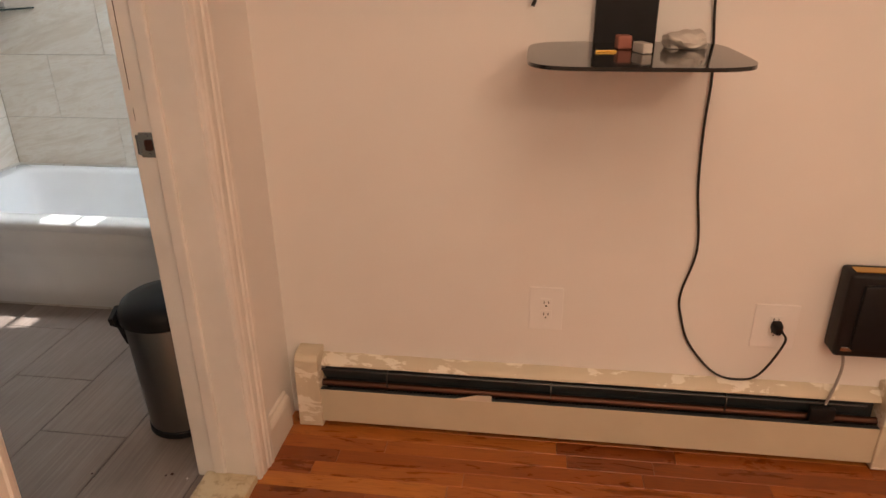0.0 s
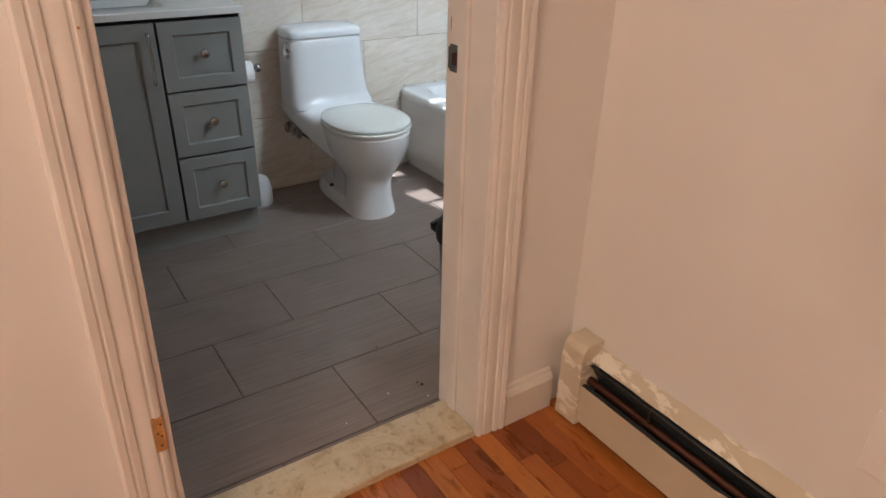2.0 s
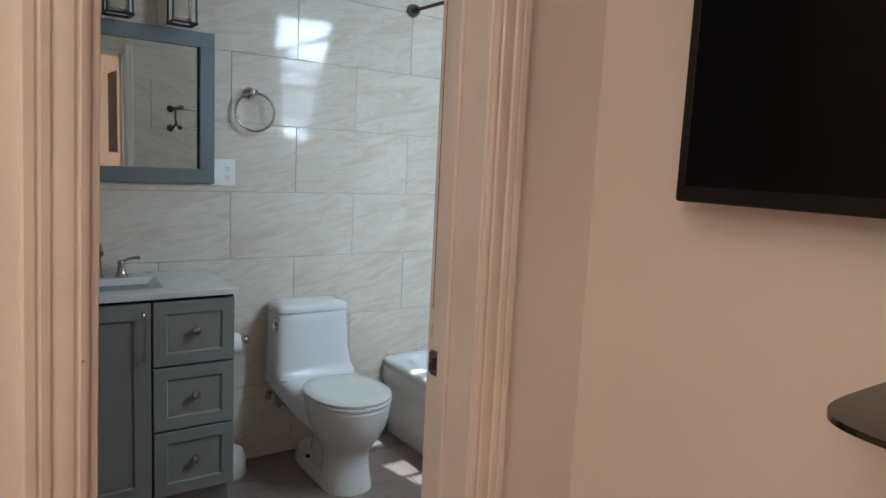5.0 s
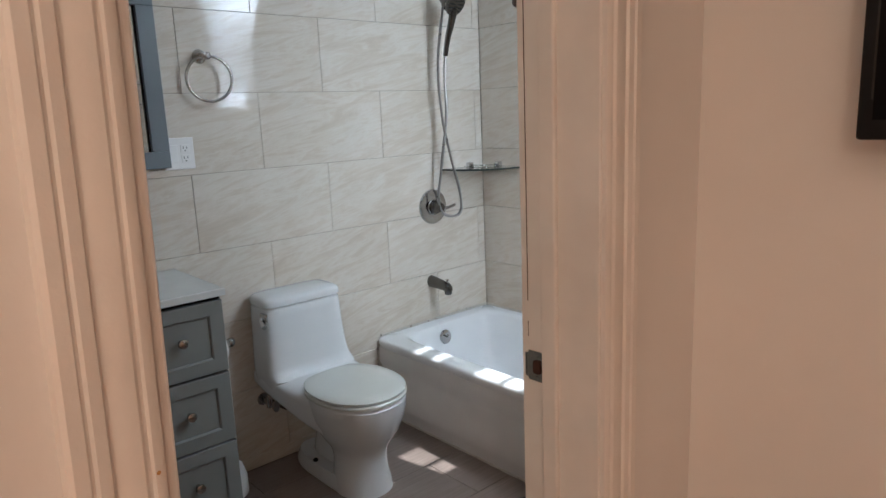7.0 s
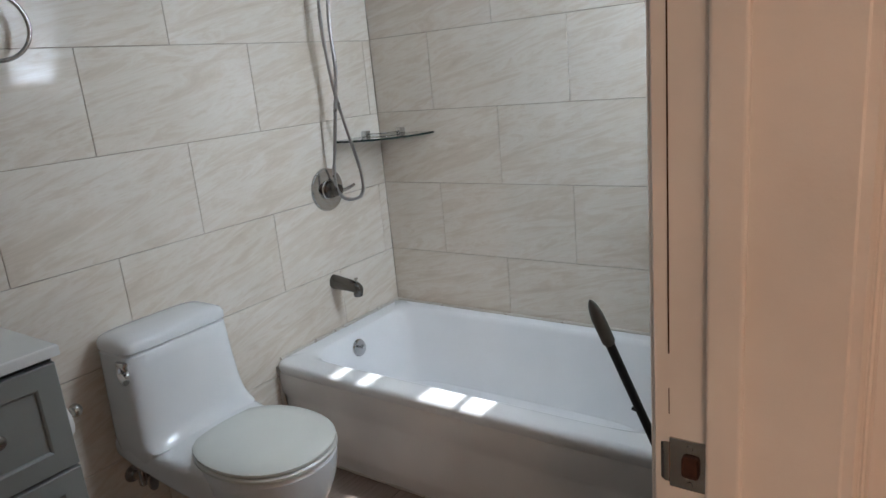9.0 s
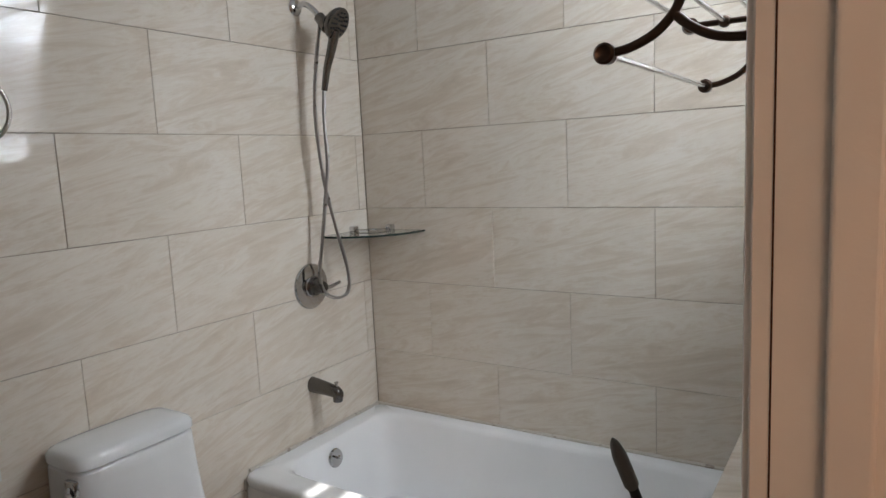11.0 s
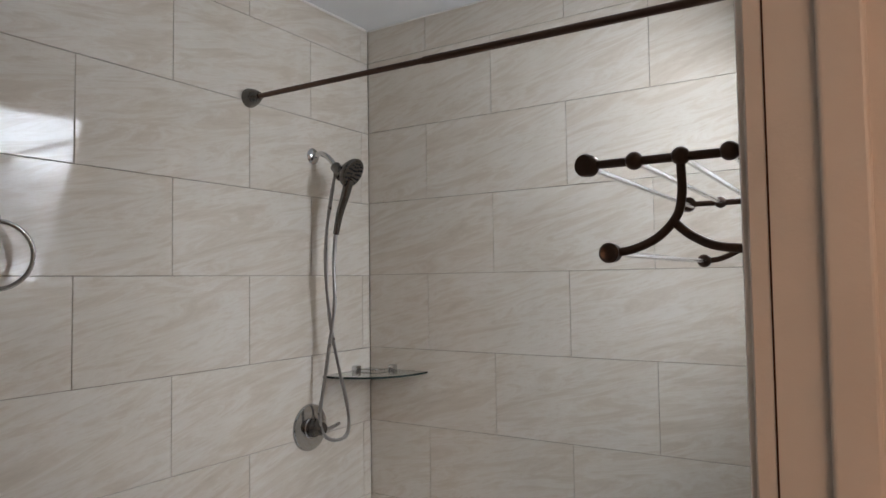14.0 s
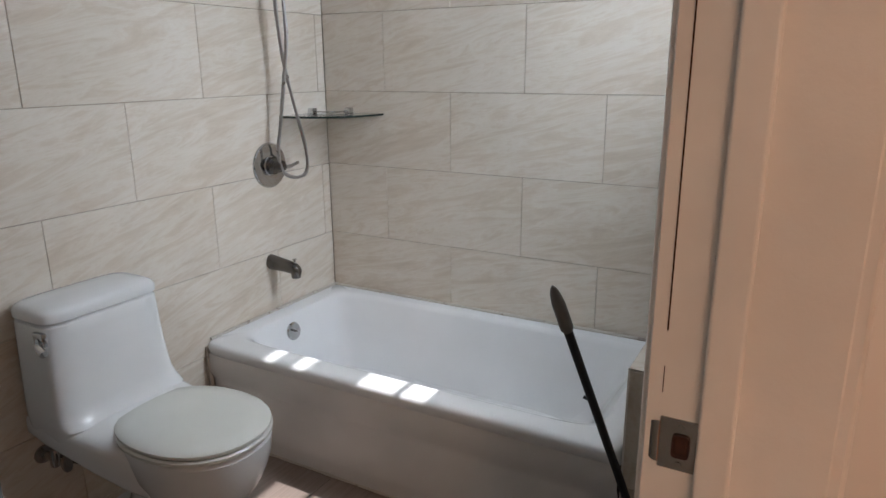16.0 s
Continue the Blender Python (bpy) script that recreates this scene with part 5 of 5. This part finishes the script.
def tile_field(parent, mat, key, turn, origin, a0, a1, b0, b1, w, h, row_b, starts, holes, gap, thick, uneven):
    """Running-bond tiles over a0..a1 by b0..b1; rows begin at row_b, their joints at starts[row parity]."""
    rng = random.Random(key)
    k0 = math.floor((b0 - row_b) / h)
    for k in range(k0, math.ceil((b1 - row_b) / h)):
        s = starts[k % 2]
        for j in range(math.floor((a0 - s) / w), math.ceil((a1 - s) / w)):
            rects = [(max(a0, s + j * w), min(a1, s + (j + 1) * w), max(b0, row_b + k * h), min(b1, row_b + (k + 1) * h))]
            for hole in holes:
                rects = [q for r in rects for q in cut(r, hole)]
            for r0, r1, q0, q1 in rects:
                if r1 - r0 < 0.008 or q1 - q0 < 0.008:
                    continue
                ob = new("tile", piece(key, r1 - r0 - gap, q1 - q0 - gap, thick, mat))
                ob.matrix_local = origin @ Matrix.Translation(((r0 + r1) / 2, (q0 + q1) / 2, 0)) @ pose(0, 0, uneven * rng.uniform(-1, 0), rng.uniform(-1, 1) * uneven * 90, rng.uniform(-1, 1) * uneven * 60, 0)
                ob.parent = parent


# west: a = y, b = z, out = +x
TOWEST = Matrix(((0, 0, 1, WX - 0.006), (1, 0, 0, 0), (0, 1, 0, 0), (0, 0, 0, 1)))
TILE_WEST = streaked_tile("cream_tile", -0.24, *CREAM, 0.06)
tile_field(wall_west, TILE_WEST, "west", 0, TOWEST, SY, NY, 0.0, CEILZ, 0.61, 0.305, 0.972, (1.40, 1.705), (), 0.0018, 0.006, 0.0006)
TONORTH = Matrix(((1, 0, 0, 0), (0, 0, -1, NY + 0.006), (0, 1, 0, 0), (0, 0, 0, 1)))
tile_field(wall_north, TILE_WEST, "north", 0, TONORTH, WX, DX, 0.38, CEILZ, 0.606, 0.3055, 0.974, (-1.798, -2.100), (), 0.0019, 0.006, 0.0006)
TODOOR = Matrix(((0, 0, -1, DX + 0.006), (-1, 0, 0, 0), (0, 1, 0, 0), (0, 0, 0, 1)))
tile_field(wall_door, TILE_WEST, "door", 0, TODOOR, -TY - 0.12, -SY, 0.0, CEILZ, 0.61, 0.305, 0.972, (-1.5, -1.2), ((-OY1 - 0.02, -OY0 + 0.02, -1, OZ + 0.02),), 0.0021, 0.006, 0.0004)
tile_field(wall_window, TILE_WEST, "window", 0, TODOOR, -NY, -TY - 0.12, 0.0, CEILZ, 0.61, 0.305, 0.972, (-1.5, -1.2), ((-WY1, -WY0, WZ0, WZ1),), 0.0021, 0.006, 0.0004)
TOSOUTH = Matrix(((-1, 0, 0, 0), (0, 0, 1, SY - 0.006), (0, 1, 0, 0), (0, 0, 0, 1)))
tile_field(wall_south, TILE_WEST, "south", 0, TOSOUTH, -DX, -WX, 0.0, CEILZ, 0.61, 0.305, 0.972, (1.0, 1.3), (), 0.0021, 0.006, 0.0004)
# bathroom floor: long tiles along y, columns along x
TOFLOOR = Matrix(((0, -1, 0, 0), (1, 0, 0, 0), (0, 0, 1, -0.0045), (0, 0, 0, 1)))
tile_field(floor_bathroom, FTILE, "floor", 0, TOFLOOR, SY, 2.34, 0.646, -WX, 0.61, 0.302, 0.676, (1.135, 1.465), (), 0.003, 0.0045, 0.0002)

# hardwood strips along x
rng = random.Random(5)
strip_cache = {}
rest = bmesh.new()
sw, row = 0.057, 0
y = TY
while y > -2.6:
    x = RX - rng.uniform(0, 0.5)
    while x < 3.2:
        n = rng.choice((0.25, 0.35, 0.45, 0.55, 0.7, 0.9))
        x0, x1 = max(x, RX + 0.001), min(x + n, 3.199)
        x += n
        if x1 - x0 < 0.02:
            continue
        y0 = max(y - sw, -2.599)
        near = x0 < 1.5 and y > -0.2
        if near:
            key = (round(x1 - x0, 3), round(y - y0, 3))
            if key not in strip_cache:
                bm = bmesh.new()
                w2, h2, e = (x1 - x0) / 2 - 0.0004, (y - y0) / 2 - 0.0004, 0.0009
                rings = [[bm.verts.new((sx * (w2 - d), sy * (h2 - d), z)) for sx, sy in ((-1, -1), (1, -1), (1, 1), (-1, 1))] for d, z in ((0, -0.006), (0, -e), (e, 0))]
                for a, c in zip(rings, rings[1:]):
                    for i in range(4):
                        bm.faces.new((a[i], a[(i + 1) % 4], c[(i + 1) % 4], c[i]))
                bm.faces.new(rings[-1])
                strip_cache[key] = mesh_of("plank", bm, OAK)
            ob = new("plank", strip_cache[key])
            ob.location = ((x0 + x1) / 2, (y + y0) / 2, rng.uniform(-0.0006, 0))
            ob.parent = floor
        else:
            vs = [rest.verts.new(p) for p in ((x0, y0 + 0.0008, 0), (x1 - 0.0008, y0 + 0.0008, 0), (x1 - 0.0008, y, 0), (x0, y, 0))]
            rest.faces.new(vs)
    y -= sw
tagged(part("planks_beyond", rest, OAK, floor, "the same strips further off"), kind="stuff")
